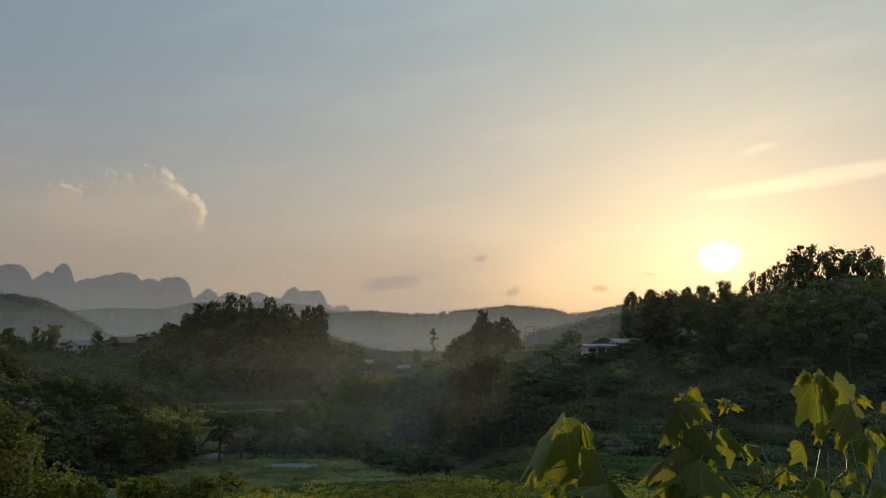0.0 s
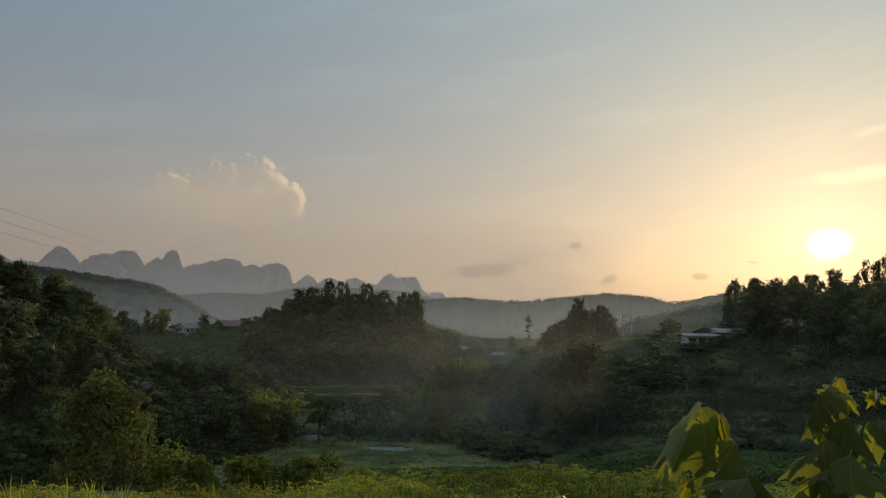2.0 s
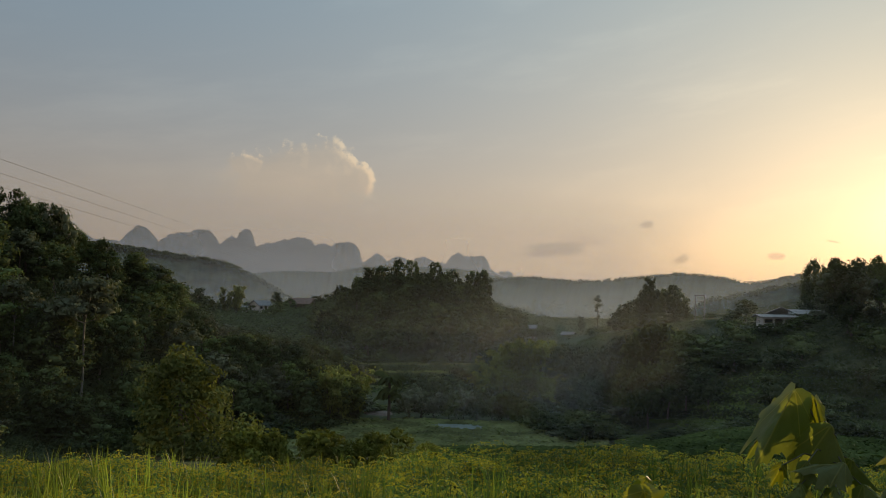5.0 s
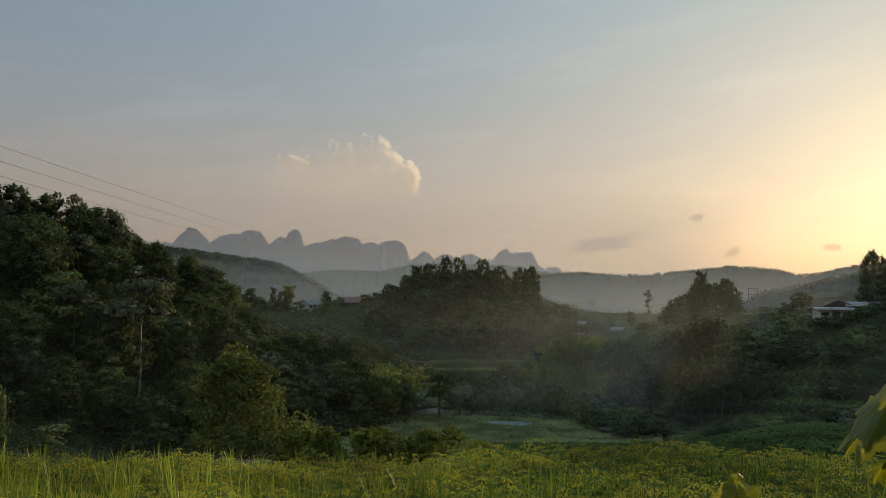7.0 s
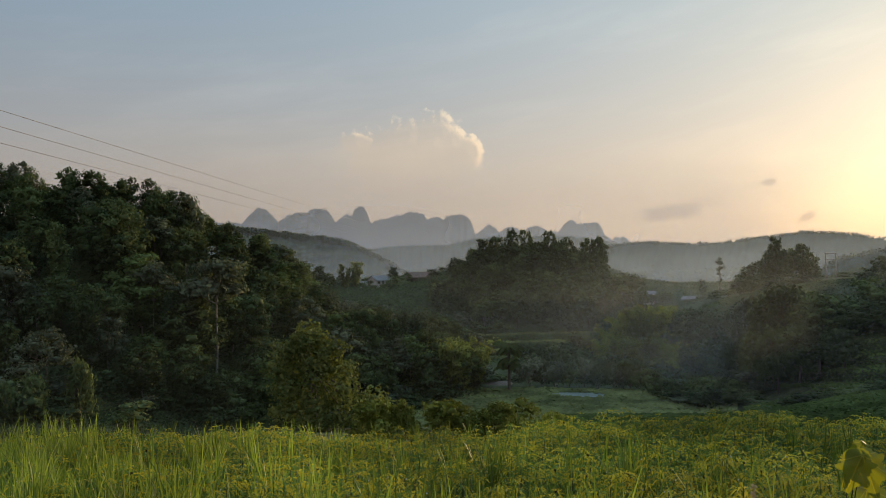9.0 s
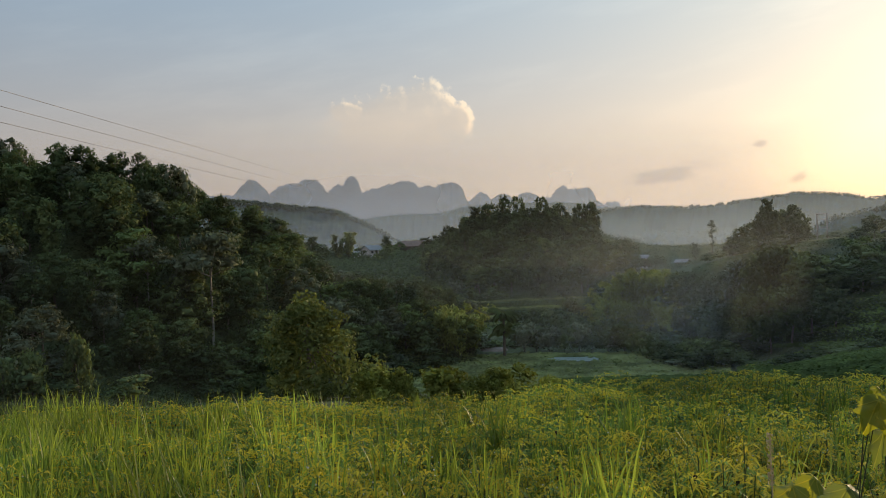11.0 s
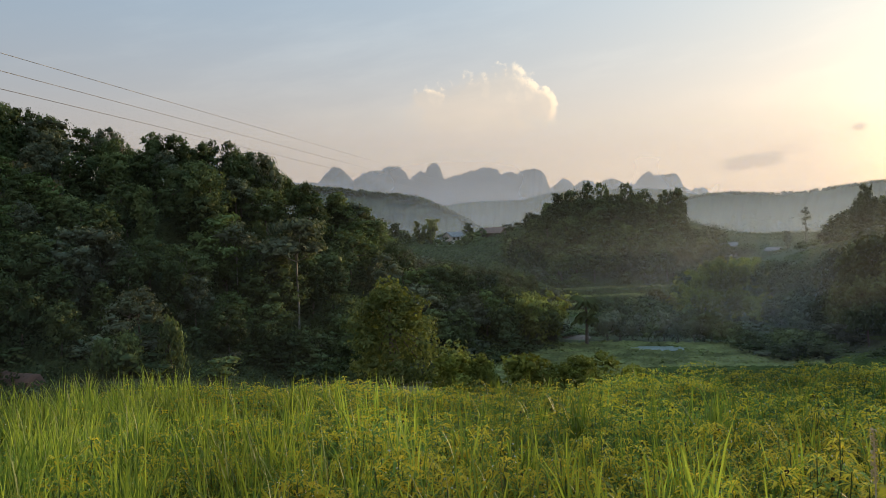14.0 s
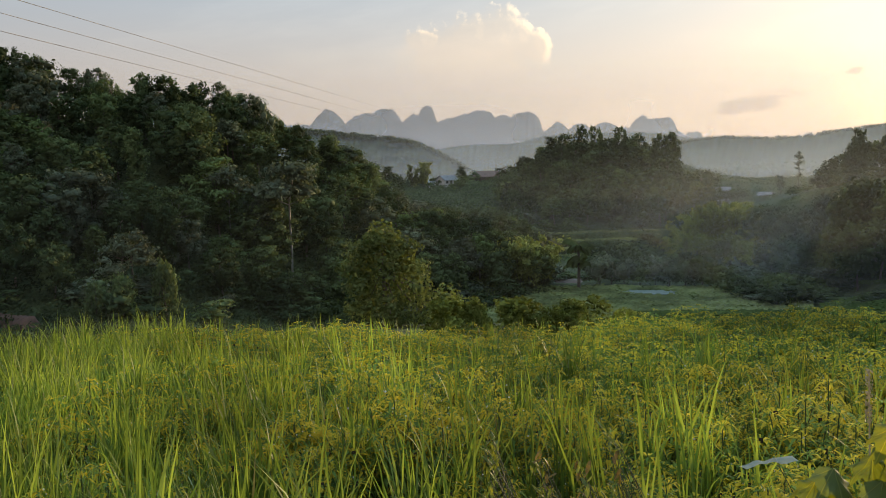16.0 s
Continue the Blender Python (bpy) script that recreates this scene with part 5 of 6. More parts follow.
def box(x0, y0, z0, x1, y1, z1, bevel=0.0):
    bm = bmesh.new()
    bmesh.ops.create_cube(bm, size=1.0, matrix=Matrix.Translation(((x0 + x1) / 2, (y0 + y1) / 2, (z0 + z1) / 2)) @ Matrix.Diagonal((x1 - x0, y1 - y0, z1 - z0, 1)))
    if bevel:
        bmesh.ops.bevel(bm, geom=bm.edges[:], offset=bevel, segments=1, affect="EDGES")
    return bm


def gable(w, d, h, rise, over, thick=0.12):
    bm = bmesh.new()
    for sign in (-1, 1):
        ring = []
        for x in (-w / 2 - over, w / 2 + over):
            ring.append([bm.verts.new((x, y, z)) for y, z in ((0, h + rise), (sign * (d / 2 + over), h - over * rise / (d / 2)), (sign * (d / 2 + over), h - over * rise / (d / 2) + thick), (0, h + rise + thick))])
        a, b = ring
        for k in range(4):
            l = (k + 1) % 4
            bm.faces.new((a[k], a[l], b[l], b[k]))
        bm.faces.new(a)
        bm.faces.new(b[::-1])
    bmesh.ops.recalc_face_normals(bm, faces=bm.faces)
    return bm


def make_house(az, r, w, d, h, rise, turn, wall, roof, label, lift=0.0):
    root = new("house")
    part("wall", box(-w / 2, -d / 2, -1.0, w / 2, d / 2, h), wall, root)
    for x in (-w / 2, w / 2):
        bm = bmesh.new()
        front = [bm.verts.new((x * 0.998, y, z)) for y, z in ((-d / 2, h), (d / 2, h), (0, h + rise))]
        back = [bm.verts.new((x * 0.96, y, z)) for y, z in ((-d / 2, h), (d / 2, h), (0, h + rise))]
        bm.faces.new(front)
        bm.faces.new(back[::-1])
        for k in range(3):
            bm.faces.new((front[k], back[k], back[(k + 1) % 3], front[(k + 1) % 3]))
        part("gable_wall", bm, wall, root)
    part("roof", gable(w, d, h, rise, 0.5), roof, root, "pitched sheet roof")
    part("door", box(-0.45, -d / 2 - 0.06, 0, 0.45, -d / 2 + 0.02, min(2.0, h - 0.2)), DARK_WOOD, root, "dark wooden door")
    for x in (-w * 0.32, w * 0.32):
        win = part("window", box(x - 0.5, -d / 2 - 0.05, h * 0.4, x + 0.5, -d / 2 + 0.02, h * 0.78), DARK_WOOD, root)
        part("pane", box(x - 0.42, -d / 2 - 0.07, h * 0.4 + 0.08, x + 0.42, -d / 2 - 0.055, h * 0.78 - 0.08), GLASS_DARK, win, "dark glass pane")
    root.matrix_world = Matrix.Translation(at(az, r, lift)) @ pose(0, 0, 0, 0, 0, turn)
    tagged(root, label, "house", "")


def make_tower(az, r, w, h):
    root = new("post_frame")
    for x in (-w / 2, w / 2):
        child("post", tube_mesh("post", [[(x, 0, -0.6, 0.16), (x, 0, h, 0.12)]], PALE_POST, 8), root)
    for z in (0.45, 0.75, 0.98):
        child("crossbar", tube_mesh("crossbar", [[(-w * 0.62, 0, h * z, 0.09), (w * 0.62, 0, h * z, 0.09)]], PALE_POST, 6), root)
    root.matrix_world = Matrix.Translation(at(az, r)) @ pose(0, 0, 0, 0, 0, -az)
    tagged(root, "grey frame of two posts with crossbars", "post frame")


def make_wires():
    for el0, el1 in ((11.82, 4.90), (10.75, 4.27), (9.66, 3.71)):
        def spot(az, el, r):
            return Vector((r * math.sin(radians(az)) * math.cos(radians(el)), r * math.cos(radians(az)) * math.cos(radians(el)), EYE + r * math.sin(radians(el))))
        a, b = spot(-53.45, el0, 46), spot(-29.0, el1, 150)
        far, near = b + (b - a) * 2.2, a - (b - a) * 0.35
        path = []
        for i in range(40):
            t = i / 39
            p = near.lerp(far, t)
            path.append((p.x, p.y, p.z, 0.017))
        tagged(new("power_line", tube_mesh("power_line", [path], WIRE, 5)), "thin dark overhead wire crossing the evening sky", "wire", "overhead wires")


make_meadow("valley_meadow", "flat grey-green meadow on the valley floor", 101, 26000, -22, 0, 84, 118, 0.35, 1.1, MEADOW)
make_meadow("paddy_field", "flat green paddy below the terraced slope", 102, 16000, 0.5, 12, 60, 102, 0.4, 0.6, PADDY)
make_meadow("lower_field", "rough green grass beyond the field edge", 107, 24000, -12, 26, 38, 64, 0.5, 0.42, DIM_GRASS)
make_meadow("shaded_grass", "dark grass at the foot of the terraces", 108, 9000, 11, 26, 58, 86, 0.4, 0.6, DIM_GRASS)
make_meadow("knoll_terraces", "dull grass on the terraces below the knoll", 103, 7000, -20, -7, 150, 208, 0.4, 0.7, DIM_GRASS)
for k, r in enumerate((158, 171, 185, 200)):
    make_meadow("terrace_strip", "pale mown strip on a terrace below the knoll", 110 + k, 2600, -20, -7, r, r + 4.5, 0.5, 0.55, MEADOW)
    make_undergrowth("terrace_hedge", "dark hedge along a terrace edge", 120 + k, 2200, -20, -7, lambda a, r=r: r + 5.5, lambda a, r=r: r + 8.0, 1.3, 0.6, UNDERGROWTH)
for k, r in enumerate((1.5, 5.5, 9.5, 13.5)):
    foot = lambda a, r=r: float(np.interp(a, [-7, 0, 8, 20, 40], [135, 118, 88, 74, 66])) + r
    make_undergrowth("terrace_strip", "pale grass strip on a terrace of the slope", 130 + k, 2600, 1, 24, foot, lambda a, foot=foot: foot(a) + 1.6, 0.35, 0.5, DIM_GRASS)
    make_undergrowth("terrace_hedge", "dark hedge along a terrace of the slope", 136 + k, 2600, 1, 24, lambda a, foot=foot: foot(a) + 1.9, lambda a, foot=foot: foot(a) + 2.9, 0.9, 0.42, UNDERGROWTH)
make_meadow("slope_grass", "sunlit grass on the upper slope", 104, 12000, -2, 10, 128, 168, 0.5, 0.6, DIM_GRASS)
make_meadow("far_fields", "pale fields between the knoll and the village", 105, 8000, -32, -19, 190, 330, 0.6, 1.0, DIM_GRASS)
make_pond()
make_bank("soil_bank", "bare red soil bank at the forest edge", -51.9, 74, 5.6, 3.2, 1.15, SOIL_RED, 1)
make_bank("earth_patch", "bare pinkish earth by the meadow", -15.5, 125, 5, 4, 0.7, SOIL_PINK, 2)
make_house(10.45, 118, 4.0, 3.0, 1.25, 0.22, 6, WHITE_WALL, ROOF_PALE, "low white-walled house with a sheet roof on the slope", rise(10.45, 118, -0.62) - 1.25)
make_house(10.8, 122, 2.6, 3.4, 1.3, 0.75, 80, DARK_WOOD, ROOF_METAL, "grey gabled hut behind the low house", rise(10.8, 122, 0.0) - 2.1)
make_house(12.4, 122, 4.2, 3.6, 1.3, 0.42, -10, DARK_WOOD, ROOF_PALE, "long shed with a pale metal roof beside the house", rise(12.4, 122, -0.16) - 1.75)
make_house(-24.35, 300, 1.8, 3.0, 2.0, 0.5, 8, WHITE_WALL, ROOF_METAL, "small white village hut among bushes", rise(-24.35, 300, -0.6) - 2.4)
make_house(-23.35, 304, 6.0, 5.0, 2.2, 1.5, 62, PLASTER, ROOF_METAL, "village house with a pale grey roof", rise(-23.35, 304, -0.2) - 3.7)
make_house(-20.6, 320, 9.0, 6.0, 2.4, 1.8, -10, DARK_WOOD, ROOF_TILE, "dark village house with a brown tiled roof", rise(-20.6, 320, 0.0) - 4.2)
make_house(-5.2, 236, 3.0, 3.0, 2.2, 0.6, 10, WHITE_WALL, ROOF_METAL, "small white hut behind the bamboo", 1.0)
make_house(-2.6, 215, 2.4, 2.6, 1.3, 0.5, -15, DARK_WOOD, ROOF_METAL, "low hut with a grey roof", -0.5)
make_tower(5.9, 196, 1.95, 5.5)
make_wires()


# ---- broad-leaved plants on the bank ----
def leaf_mesh(rng, size, mat, plain=False, tent=0.0):
    """A toothed, lobed leaf that hangs from its stalk at the origin, tip along -y, both halves drooping from the rib."""
    tips = ((-90, 1.0, 0.46), (-38, 0.92, 0.40), (-142, 0.92, 0.40), (14, 0.80, 0.36), (166, 0.80, 0.36))
    steps = 28 if plain else 60
    angles = [math.radians(-270 + 360 * i / steps) for i in range(steps)]
    fold, curl, skew = rng.uniform(0.45, 1.15), rng.uniform(0.4, 1.0), rng.uniform(-0.4, 0.4)
    if plain:
        fold, curl, skew = 0.25 * fold, 0.3 * curl, 0.5 * skew
    if tent:
        fold, skew = 1.7 * tent * rng.uniform(0.9, 1.25), 0.5 * skew
    rim = []
    for i, a in enumerate(angles):
        reach = 0.58
        for t, h, w in tips:
            gap = (a - math.radians(t) + math.pi) % (2 * math.pi) - math.pi
            reach = max(reach, h * (1 - 0.50 * min(1, abs(gap) / w) ** 0.85))
        gap = (a - math.radians(90) + math.pi) % (2 * math.pi) - math.pi
        reach *= 0.4 + 0.6 * min(1, abs(gap) / 0.45)
        reach *= 1 + 0.035 * (-1) ** i + rng.uniform(-0.03, 0.03)
        rim.append(reach)
    if plain:
        rim = [1.0 / math.sqrt((math.cos(a) / 0.30) ** 2 + math.sin(a) ** 2) for a in angles]

    def shape(x, y):
        w = y - 0.22
        z = -fold * (abs(x) ** 1.3) - curl * w * w * 0.45 + 0.05 * math.sin(8 * x + 5 * y) + skew * x * w + 0.04 * math.sin(11 * y)
        return (x * size * (0.64 if tent else 1.0), w * size, z * size)

    m, verts = steps, [shape(0, 0)]
    for ring in (0.35, 0.7, 1.0):
        verts += [shape(q * ring * math.cos(a), q * ring * math.sin(a)) for q, a in zip(rim, angles)]
    quads = [(1 + k * m + i, 1 + (k + 1) * m + i, 1 + (k + 1) * m + (i + 1) % m, 1 + k * m + (i + 1) % m) for i in range(m) for k in range(2)]
    me = bpy.data.meshes.new("leaf")
    me.from_pydata(verts, [], quads + [(0, 1 + i, 1 + (i + 1) % m) for i in range(m)])
    me.materials.append(mat)
    me.polygons.foreach_set("use_smooth", np.ones(len(me.polygons), bool))
    return me


def eye_spot(eye, az, el, r):
    return Vector((eye[0] + r * math.sin(radians(az)), eye[1] + r * math.cos(radians(az)), EYE + eye[2] + r * math.tan(radians(el))))


def make_vine(name, label, seed, foot_az, foot_r, rows, eye=(0, 0, 0), category="plant", thin=0.0045, oval=False):
    """rows: bearing, elevation, distance, leaf size, heading of the tip (0 towards the bank, minus to one side), droop, kind."""
    rng = np.random.default_rng(seed)
    root = new(name)
    foot = at(foot_az, foot_r, -0.05)
    root.matrix_world = Matrix.Translation(foot)
    kinds = {"g": VINE_LEAF, "y": VINE_YOUNG, "p": VINE_PALE, "d": LEAF_DRY, "w": LEAF_WHITE}
    paths = []
    for az, el, r, size, heading, droop, kind in rows:
        p = eye_spot(eye, az, el, r) - foot
        turn = pose(0, 0, 0, droop + rng.uniform(-6, 6), rng.uniform(-12, 12), heading - az + rng.uniform(-12, 12))
        ob = child("leaf", leaf_mesh(rng, size, kinds[kind], oval or kind == "w"), root)
        base = p - turn @ Vector((0, -0.6 * size, -0.15 * size))
        ob.matrix_local = Matrix.Translation(base) @ turn
        a = Vector((rng.uniform(-0.05, 0.05), rng.uniform(-0.05, 0.05), 0))
        b = a.lerp(base, 0.75) + Vector((rng.uniform(-0.07, 0.07), rng.uniform(0, 0.07), -0.02))
        paths.append([(*a, thin), (*a.lerp(b, 0.55), thin * 0.8), (*b, thin * 0.6), (*b.lerp(base, 0.6), thin * 0.45), (*base, thin * 0.35)])
    child("stem", tube_mesh("stem", paths, STEM, 6), root, "thin green-brown stems")
    tagged(root, label, category, "broad-leaved plants on the bank")


def make_broad_plant(label, seed, foot_az, foot_r, stems, rows):
    """stems: points by bearing, elevation, distance; rows: stalk end and tip of a leaf by bearing and elevation, distance, how far the tip leans to the path,
    how far the upper side faces the path (1 full, 0 edge on, minus the underside), fold along the rib, kind."""
    rng = np.random.default_rng(seed)
    root = new("broad_leaved_plant")
    foot = at(foot_az, foot_r, -0.05)
    root.matrix_world = Matrix.Translation(foot)
    kinds = {"g": VINE_LEAF, "y": VINE_YOUNG, "p": VINE_PALE, "d": LEAF_DRY}
    here, knots = Vector((0, 0, 0)), []
    for line in stems:
        pts = [Vector((rng.uniform(-0.03, 0.03), rng.uniform(-0.03, 0.03), 0))] + [eye_spot(here, *p) - foot for p in line]
        path = [(*p, 0.0038 - 0.0022 * k / (len(pts) - 1)) for k, p in enumerate(pts)]
        child("stem", tube_mesh("stem", [path], STEM, 7), root, "dark green-brown stem")
        for a, b in zip(pts, pts[1:]):
            knots += [a.lerp(b, k / 8) for k in range(9)]
    for az, el, az2, el2, r, lean, face, tent, kind in rows:
        base, tip = eye_spot(here, az, el, r) - foot, eye_spot(here, az2, el2, r - lean) - foot
        along = tip - base
        toward = Vector((-math.sin(radians(az)), -math.cos(radians(az)), 0))
        side = toward * face + Vector((0, 0, 1)) * (1 - abs(face)) + Vector((rng.uniform(-0.15, 0.15), 0, 0))
        y = -along.normalized()
        z = (side - y * side.dot(y)).normalized()
        x = y.cross(z)
        ob = child("leaf", leaf_mesh(rng, along.length / 1.42, kinds[kind], False, tent), root)
        ob.matrix_local = Matrix.Translation(base) @ Matrix((x, y, z)).transposed().to_4x4()
        knot = min(knots, key=lambda q: (q - base).length + 0.8 * max(0.0, q.z - base.z))
        bend = knot.lerp(base, 0.55) + Vector((0, 0, 0.12 * (base - knot).length))
        child("leaf_stalk", tube_mesh("leaf_stalk", [[(*knot, 0.0021), (*bend, 0.0017), (*base, 0.0014), (*(base - y * 0.2 * along.length), 0.0011)]], STEM, 5), root)
    tagged(root, label, "plant", "broad-leaved plants on the bank")


make_broad_plant("broad-leaved plant with drooping lobed leaves and yellow young tips", 201, 9.0, 2.2, [[(10.8, -12.7, 2.02), (10.5, -10.4, 2.02), (10.1, -8.8, 2.02), (9.1, -6.5, 2.02), (8.2, -5.6, 2.02)], [(11.0, -12.7, 2.02), (10.4, -9.8, 2.02), (9.8, -7.8, 2.02), (9.4, -6.0, 2.02)]], [
    (8.1, -5.6, 5.2, -10.6, 1.95, 0.1, 0.55, 0.9, "g"), (7.6, -6.4, 5.5, -8.5, 2.05, 0, 0.7, 0.6, "y"), (9.4, -5.9, 9.8, -8.1, 2.02, 0.04, 0.7, 0.9, "y"), (8.8, -6.1, 8.9, -8.7, 2.05, 0.02, 0.6, 0.8, "y"),
    (10.1, -7.5, 12.0, -10.5, 1.96, 0.05, 0.25, 1.1, "g"), (10.7, -9.7, 7.8, -9.0, 1.9, 0.06, 0.22, 0.5, "p"), (8.7, -9.7, 9.8, -11.3, 1.88, 0.05, 0.4, 0.8, "g"), (7.3, -10.0, 6.5, -11.4, 1.9, 0.03, 0.6, 0.6, "y"),
    (11.2, -9.4, 13.3, -10.9, 1.95, 0.03, 0.3, 0.9, "g"), (10.2, -8.4, 11.0, -9.4, 2.1, 0, -0.6, 0.5, "y"), (6.2, -8.5, 5.0, -9.9, 2.02, 0.0, 0.5, 0.7, "g"), (8.2, -11.1, 6.1, -12.5, 1.85, 0.08, 0.4, 0.6, "g"),
    (10.2, -11.1, 11.1, -12.6, 1.85, 0.08, 0.4, 0.6, "g"), (11.8, -10.8, 13.8, -11.9, 1.9, 0.08, 0.3, 0.6, "g"), (9.1, -12.1, 8.8, -13.7, 1.85, 0.08, 0.4, 0.6, "p")])
make_broad_plant("tall broad-leaved plant with yellow-green top leaves", 202, 16.4, 2.3, [[(16.5, -11.8, 2.16), (16.5, -9.8, 2.16), (16.4, -8.7, 2.16), (15.9, -6.8, 2.16), (15.7, -5.0, 2.16), (15.8, -4.0, 2.16)], [(16.6, -11.4, 2.16), (16.7, -9.7, 2.16), (17.3, -7.4, 2.16), (17.7, -6.0, 2.16), (18.6, -4.3, 2.16)], [(16.8, -11.8, 2.16), (19.8, -10.2, 2.16), (21.2, -8.7, 2.16), (21.8, -8.2, 2.16)]], [
    (15.7, -4.0, 17.5, -5.4, 2.2, 0.03, 0.85, 0.6, "y"), (16.4, -3.4, 15.9, -5.2, 2.22, 0.03, 0.6, 0.8, "y"), (15.4, -4.3, 13.2, -6.8, 2.15, 0.03, 0.18, 1.0, "p"), (18.6, -4.3, 17.7, -3.9, 2.3, 0.0, 0.85, 0.4, "y"),
    (18.9, -4.4, 19.7, -4.7, 2.3, 0.0, 0.85, 0.4, "y"), (18.5, -4.2, 17.9, -5.2, 2.3, 0.0, 0.8, 0.5, "y"), (16.8, -4.3, 17.7, -5.5, 2.24, 0.02, 0.7, 0.7, "y"), (16.3, -6.5, 17.5, -9.6, 2.36, 0, -0.8, 0.4, "y"),
    (15.5, -7.1, 12.1, -9.2, 2.12, 0.06, 0.45, 0.8, "p"), (16.8, -5.8, 19.3, -7.8, 2.15, 0.05, 0.3, 0.9, "g"), (18.4, -5.9, 20.5, -7.4, 2.35, 0.04, 0.3, 0.9, "g"), (16.7, -8.0, 20.3, -9.3, 2.05, 0.08, 0.12, 0.6, "g"),
    (16.2, -8.4, 13.9, -9.2, 2.1, 0.05, 0.15, 0.6, "g"), (15.2, -9.1, 13.2, -10.5, 2.1, 0.05, 0.6, 0.5, "y"), (18.3, -8.8, 20.0, -10.4, 2.15, 0.05, 0.4, 0.7, "g"), (15.5, -9.4, 16.7, -11.0, 2.05, 0.06, 0.5, 0.7, "g"),
    (17.6, -6.2, 18.6, -7.0, 2.3, 0, 0.5, 0.7, "g"), (15.7, -6.0, 16.7, -7.0, 2.26, 0, 0.5, 0.7, "g"), (20.6, -8.3, 20.1, -9.2, 2.3, 0, 0.5, 0.6, "p"), (21.7, -8.2, 21.4, -9.6, 2.25, 0.02, 0.7, 0.6, "y"),
    (22.1, -8.4, 22.9, -8.8, 2.25, 0, 0.6, 0.5, "y"), (20.4, -8.2, 21.6, -8.1, 2.35, 0, 0.3, 0.6, "d"), (19.9, -6.8, 20.9, -7.8, 2.4, 0, 0.3, 0.7, "g"), (13.9, -10.2, 12.4, -12.0, 2.0, 0.08, 0.5, 0.6, "g"),
    (18.4, -10.7, 18.7, -12.7, 1.95, 0.08, 0.4, 0.6, "g"), (21.4, -9.8, 22.0, -11.7, 2.05, 0.08, 0.4, 0.6, "g")])
make_broad_plant("leafy plant with large sunlit lobed leaves", 203, 24.5, 2.8, [[(24.5, -12.2, 2.74), (24.4, -8.9, 2.74), (24.1, -6.0, 2.74), (23.9, -2.6, 2.74)], [(24.8, -12.1, 2.74), (25.3, -8.2, 2.74), (25.3, -5.6, 2.74), (25.7, -4.1, 2.74)], [(25.1, -12.1, 2.74), (26.7, -8.1, 2.74), (27.0, -5.3, 2.74), (27.9, -3.9, 2.74)]], [
    (23.7, -2.7, 24.1, -7.0, 2.7, 0.05, 0.8, 0.85, "g"), (24.8, -2.9, 25.8, -6.8, 2.75, 0.03, 0.6, 0.8, "g"), (23.2, -2.4, 22.3, -3.1, 2.72, 0, 0.7, 0.5, "y"), (24.0, -2.3, 24.6, -3.2, 2.75, 0, 0.6, 0.5, "g"),
    (26.3, -3.7, 27.1, -4.4, 2.8, 0, 0.8, 0.5, "y"), (25.6, -4.2, 27.3, -6.1, 2.6, 0.05, 0.15, 1.0, "p"), (25.2, -5.8, 25.4, -7.8, 2.65, 0, 0.8, 0.5, "y"), (24.1, -5.5, 23.4, -6.8, 2.68, 0, 0.8, 0.5, "y"),
    (26.4, -6.1, 26.7, -8.7, 2.5, 0.03, 0.6, 0.7, "g"), (25.3, -8.0, 24.2, -8.8, 2.4, 0.04, 0.4, 0.6, "g"), (25.9, -8.1, 26.3, -9.3, 2.3, 0.04, 0.4, 0.6, "g"), (23.5, -8.6, 22.2, -9.9, 2.3, 0.05, 0.4, 0.7, "g"),
    (27.0, -5.4, 28.3, -6.9, 2.6, 0.03, 0.5, 0.7, "g"), (27.9, -4.0, 28.9, -5.5, 2.7, 0, 0.5, 0.7, "g"), (22.9, -6.6, 23.6, -8.4, 2.75, 0, 0.4, 0.7, "g"), (24.3, -9.3, 23.6, -11.3, 2.2, 0.06, 0.4, 0.6, "g"),
    (27.1, -8.8, 27.9, -10.6, 2.2, 0.06, 0.4, 0.6, "g")])
LATE = (-0.40, -0.15, -0.02)
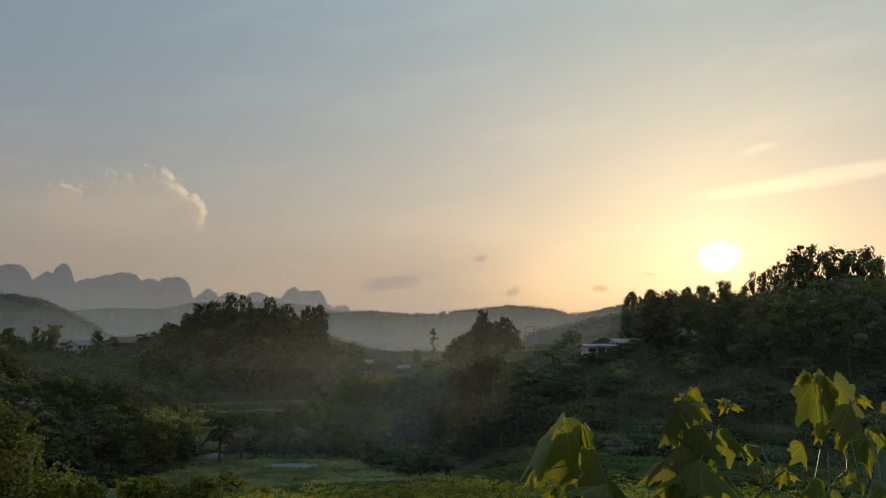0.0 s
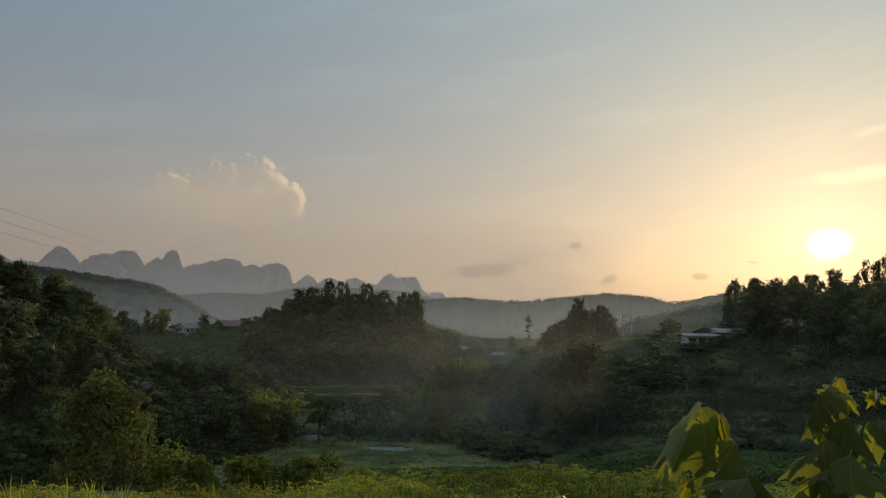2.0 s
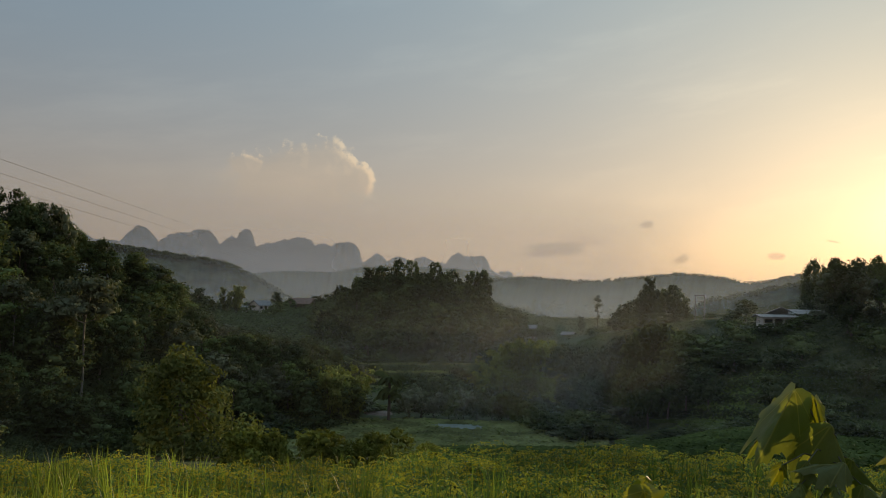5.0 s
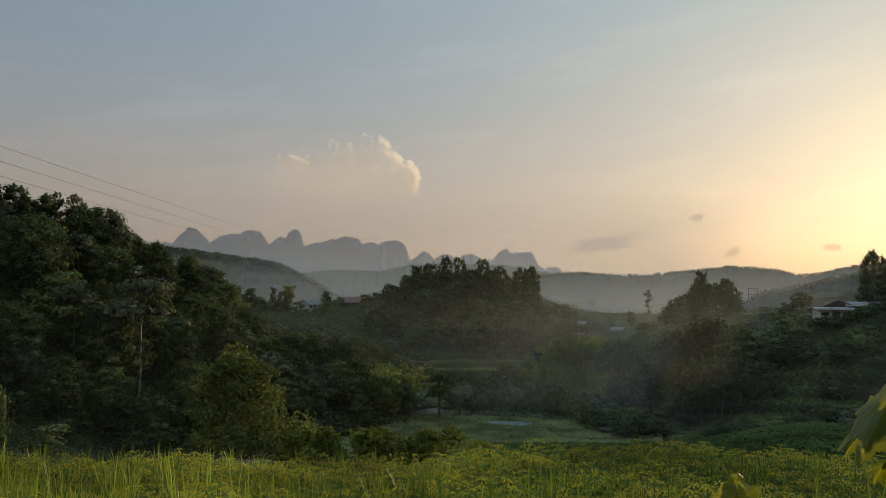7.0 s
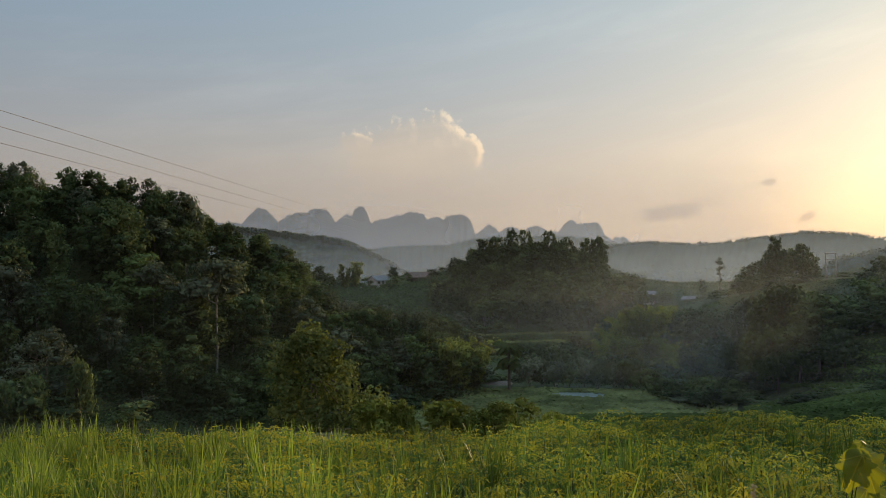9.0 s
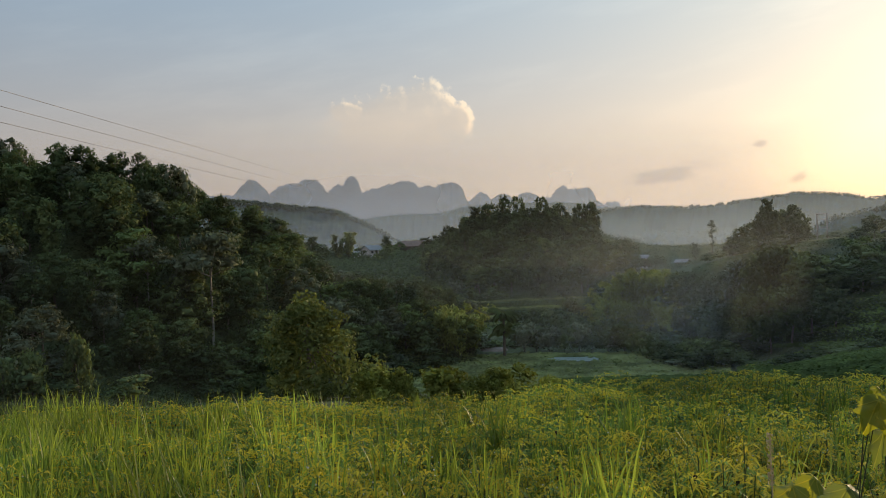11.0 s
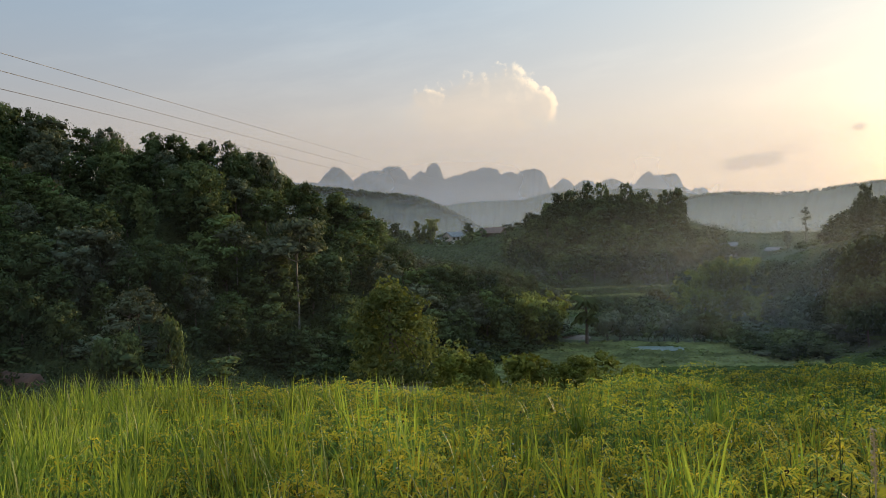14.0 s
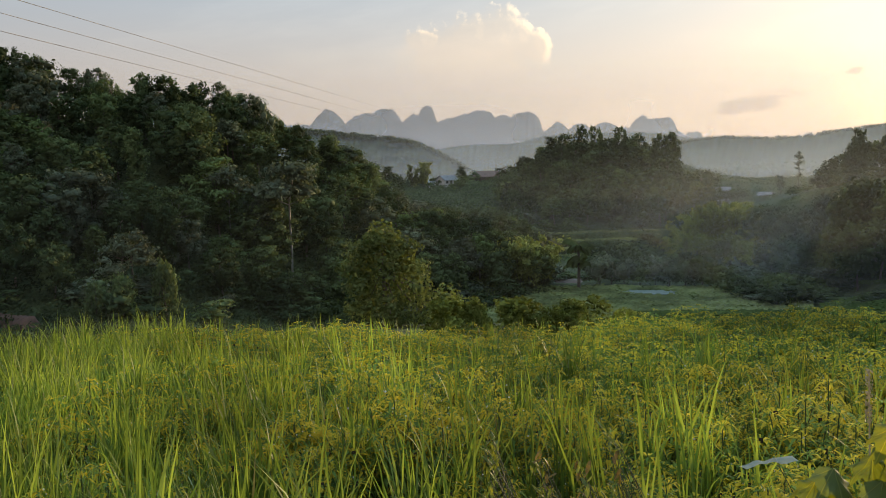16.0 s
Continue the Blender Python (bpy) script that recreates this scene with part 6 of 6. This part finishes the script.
make_vine("low_leafy_plant", "low leafy plant with rounded leaves beside the grass", 204, -4.0, 2.6, [
    (-0.5, -20.8, 2.5, 0.085, -30, 25, "y"), (1.4, -20.2, 2.5, 0.095, 30, 20, "g"), (3.2, -19.2, 2.5, 0.090, -10, 25, "y"), (4.6, -20.6, 2.45, 0.10, 50, 30, "g"), (0.6, -22.2, 2.4, 0.10, 0, 25, "y"),
    (5.4, -18.0, 2.5, 0.075, -20, 30, "g"), (3.4, -17.6, 2.5, 0.06, -60, 20, "y"), (6.0, -16.7, 2.45, 0.085, 30, 40, "y"), (3.8, -17.2, 2.42, 0.085, -30, 35, "y"), (7.8, -17.4, 2.4, 0.10, 20, 40, "g"),
    (8.6, -11.6, 2.3, 0.075, -60, 60, "y"), (9.9, -11.9, 2.28, 0.085, 40, 55, "y"), (9.6, -10.4, 2.35, 0.035, 30, 45, "y"), (9.4, -13.6, 2.3, 0.075, -30, 50, "g"), (-3.5, -19.3, 2.6, 0.085, -88, 4, "w")], LATE, thin=0.003)


def make_sprig(label, seed, az, r, low, high, spread, kinds):
    """A thin shoot with small oval leaves along its upper part."""
    rng = np.random.default_rng(seed)
    rows = []
    for k in range(26):
        t = (k + rng.uniform(0, 1)) / 26
        rows.append((az + rng.normal(0, spread) * (1.1 - 0.7 * t), low + (high - low) * t, r + rng.normal(0, 0.05), rng.uniform(0.024, 0.042), rng.uniform(-90, 90), rng.uniform(15, 65), kinds[int(rng.integers(len(kinds)))]))
    make_vine("yellow_leaf_sprig", label, seed, az, r, rows, LATE, "sprig", 0.004, True)


make_sprig("young shrub sprig with orange-brown leaves in the grass", 205, -17.6, 4.4, -23.5, -19.2, 0.55, "ddyg")
make_sprig("thin sprig with small yellow leaves in the grass", 206, -12.6, 4.4, -23.0, -17.8, 0.45, "yydg")
make_sprig("small yellow-leaved sprig in the grass", 207, -20.9, 4.5, -22.0, -18.2, 0.35, "yyg")
make_sprig("dry brown-leaved shoot in the grass", 208, -14.8, 4.3, -24.0, -19.6, 0.5, "ddg")


def make_seed_stalk(az, el, r, tall, seed):
    """A dry stalk with a pale bristly seed head."""
    rng = np.random.default_rng(seed)
    root = new("seed_stalk")
    p = eye_spot(LATE, az, el, r)
    ground = EYE + float(height(p.x, p.y))
    root.matrix_world = Matrix.Translation((p.x, p.y, ground))
    top = p.z - ground
    child("stalk", tube_mesh("stalk", [[(0, 0, -0.05, 0.005), (0.01, 0, top * 0.5, 0.004), (0.0, 0, top, 0.002)]], SEED_TAN, 5), root)
    n = 90
    t, a = rng.uniform(0, 1, n), rng.uniform(0, 6.28, n)
    c = np.stack([0.008 * np.cos(a), 0.008 * np.sin(a), top - tall * t], 1)
    child("seed_head", mesh_of("seed_head", leaf_quads(rng, c, np.stack([np.cos(a), np.sin(a), 0 * a], 1), 0.013, 0.008), 4, [SEED_TAN]), root, "pale bristly seed head")
    tagged(root, "dry stalk with a pale bristly seed head", "stalk", "seed stalks")


make_seed_stalk(3.0, -13.0, 2.9, 0.17, 1)
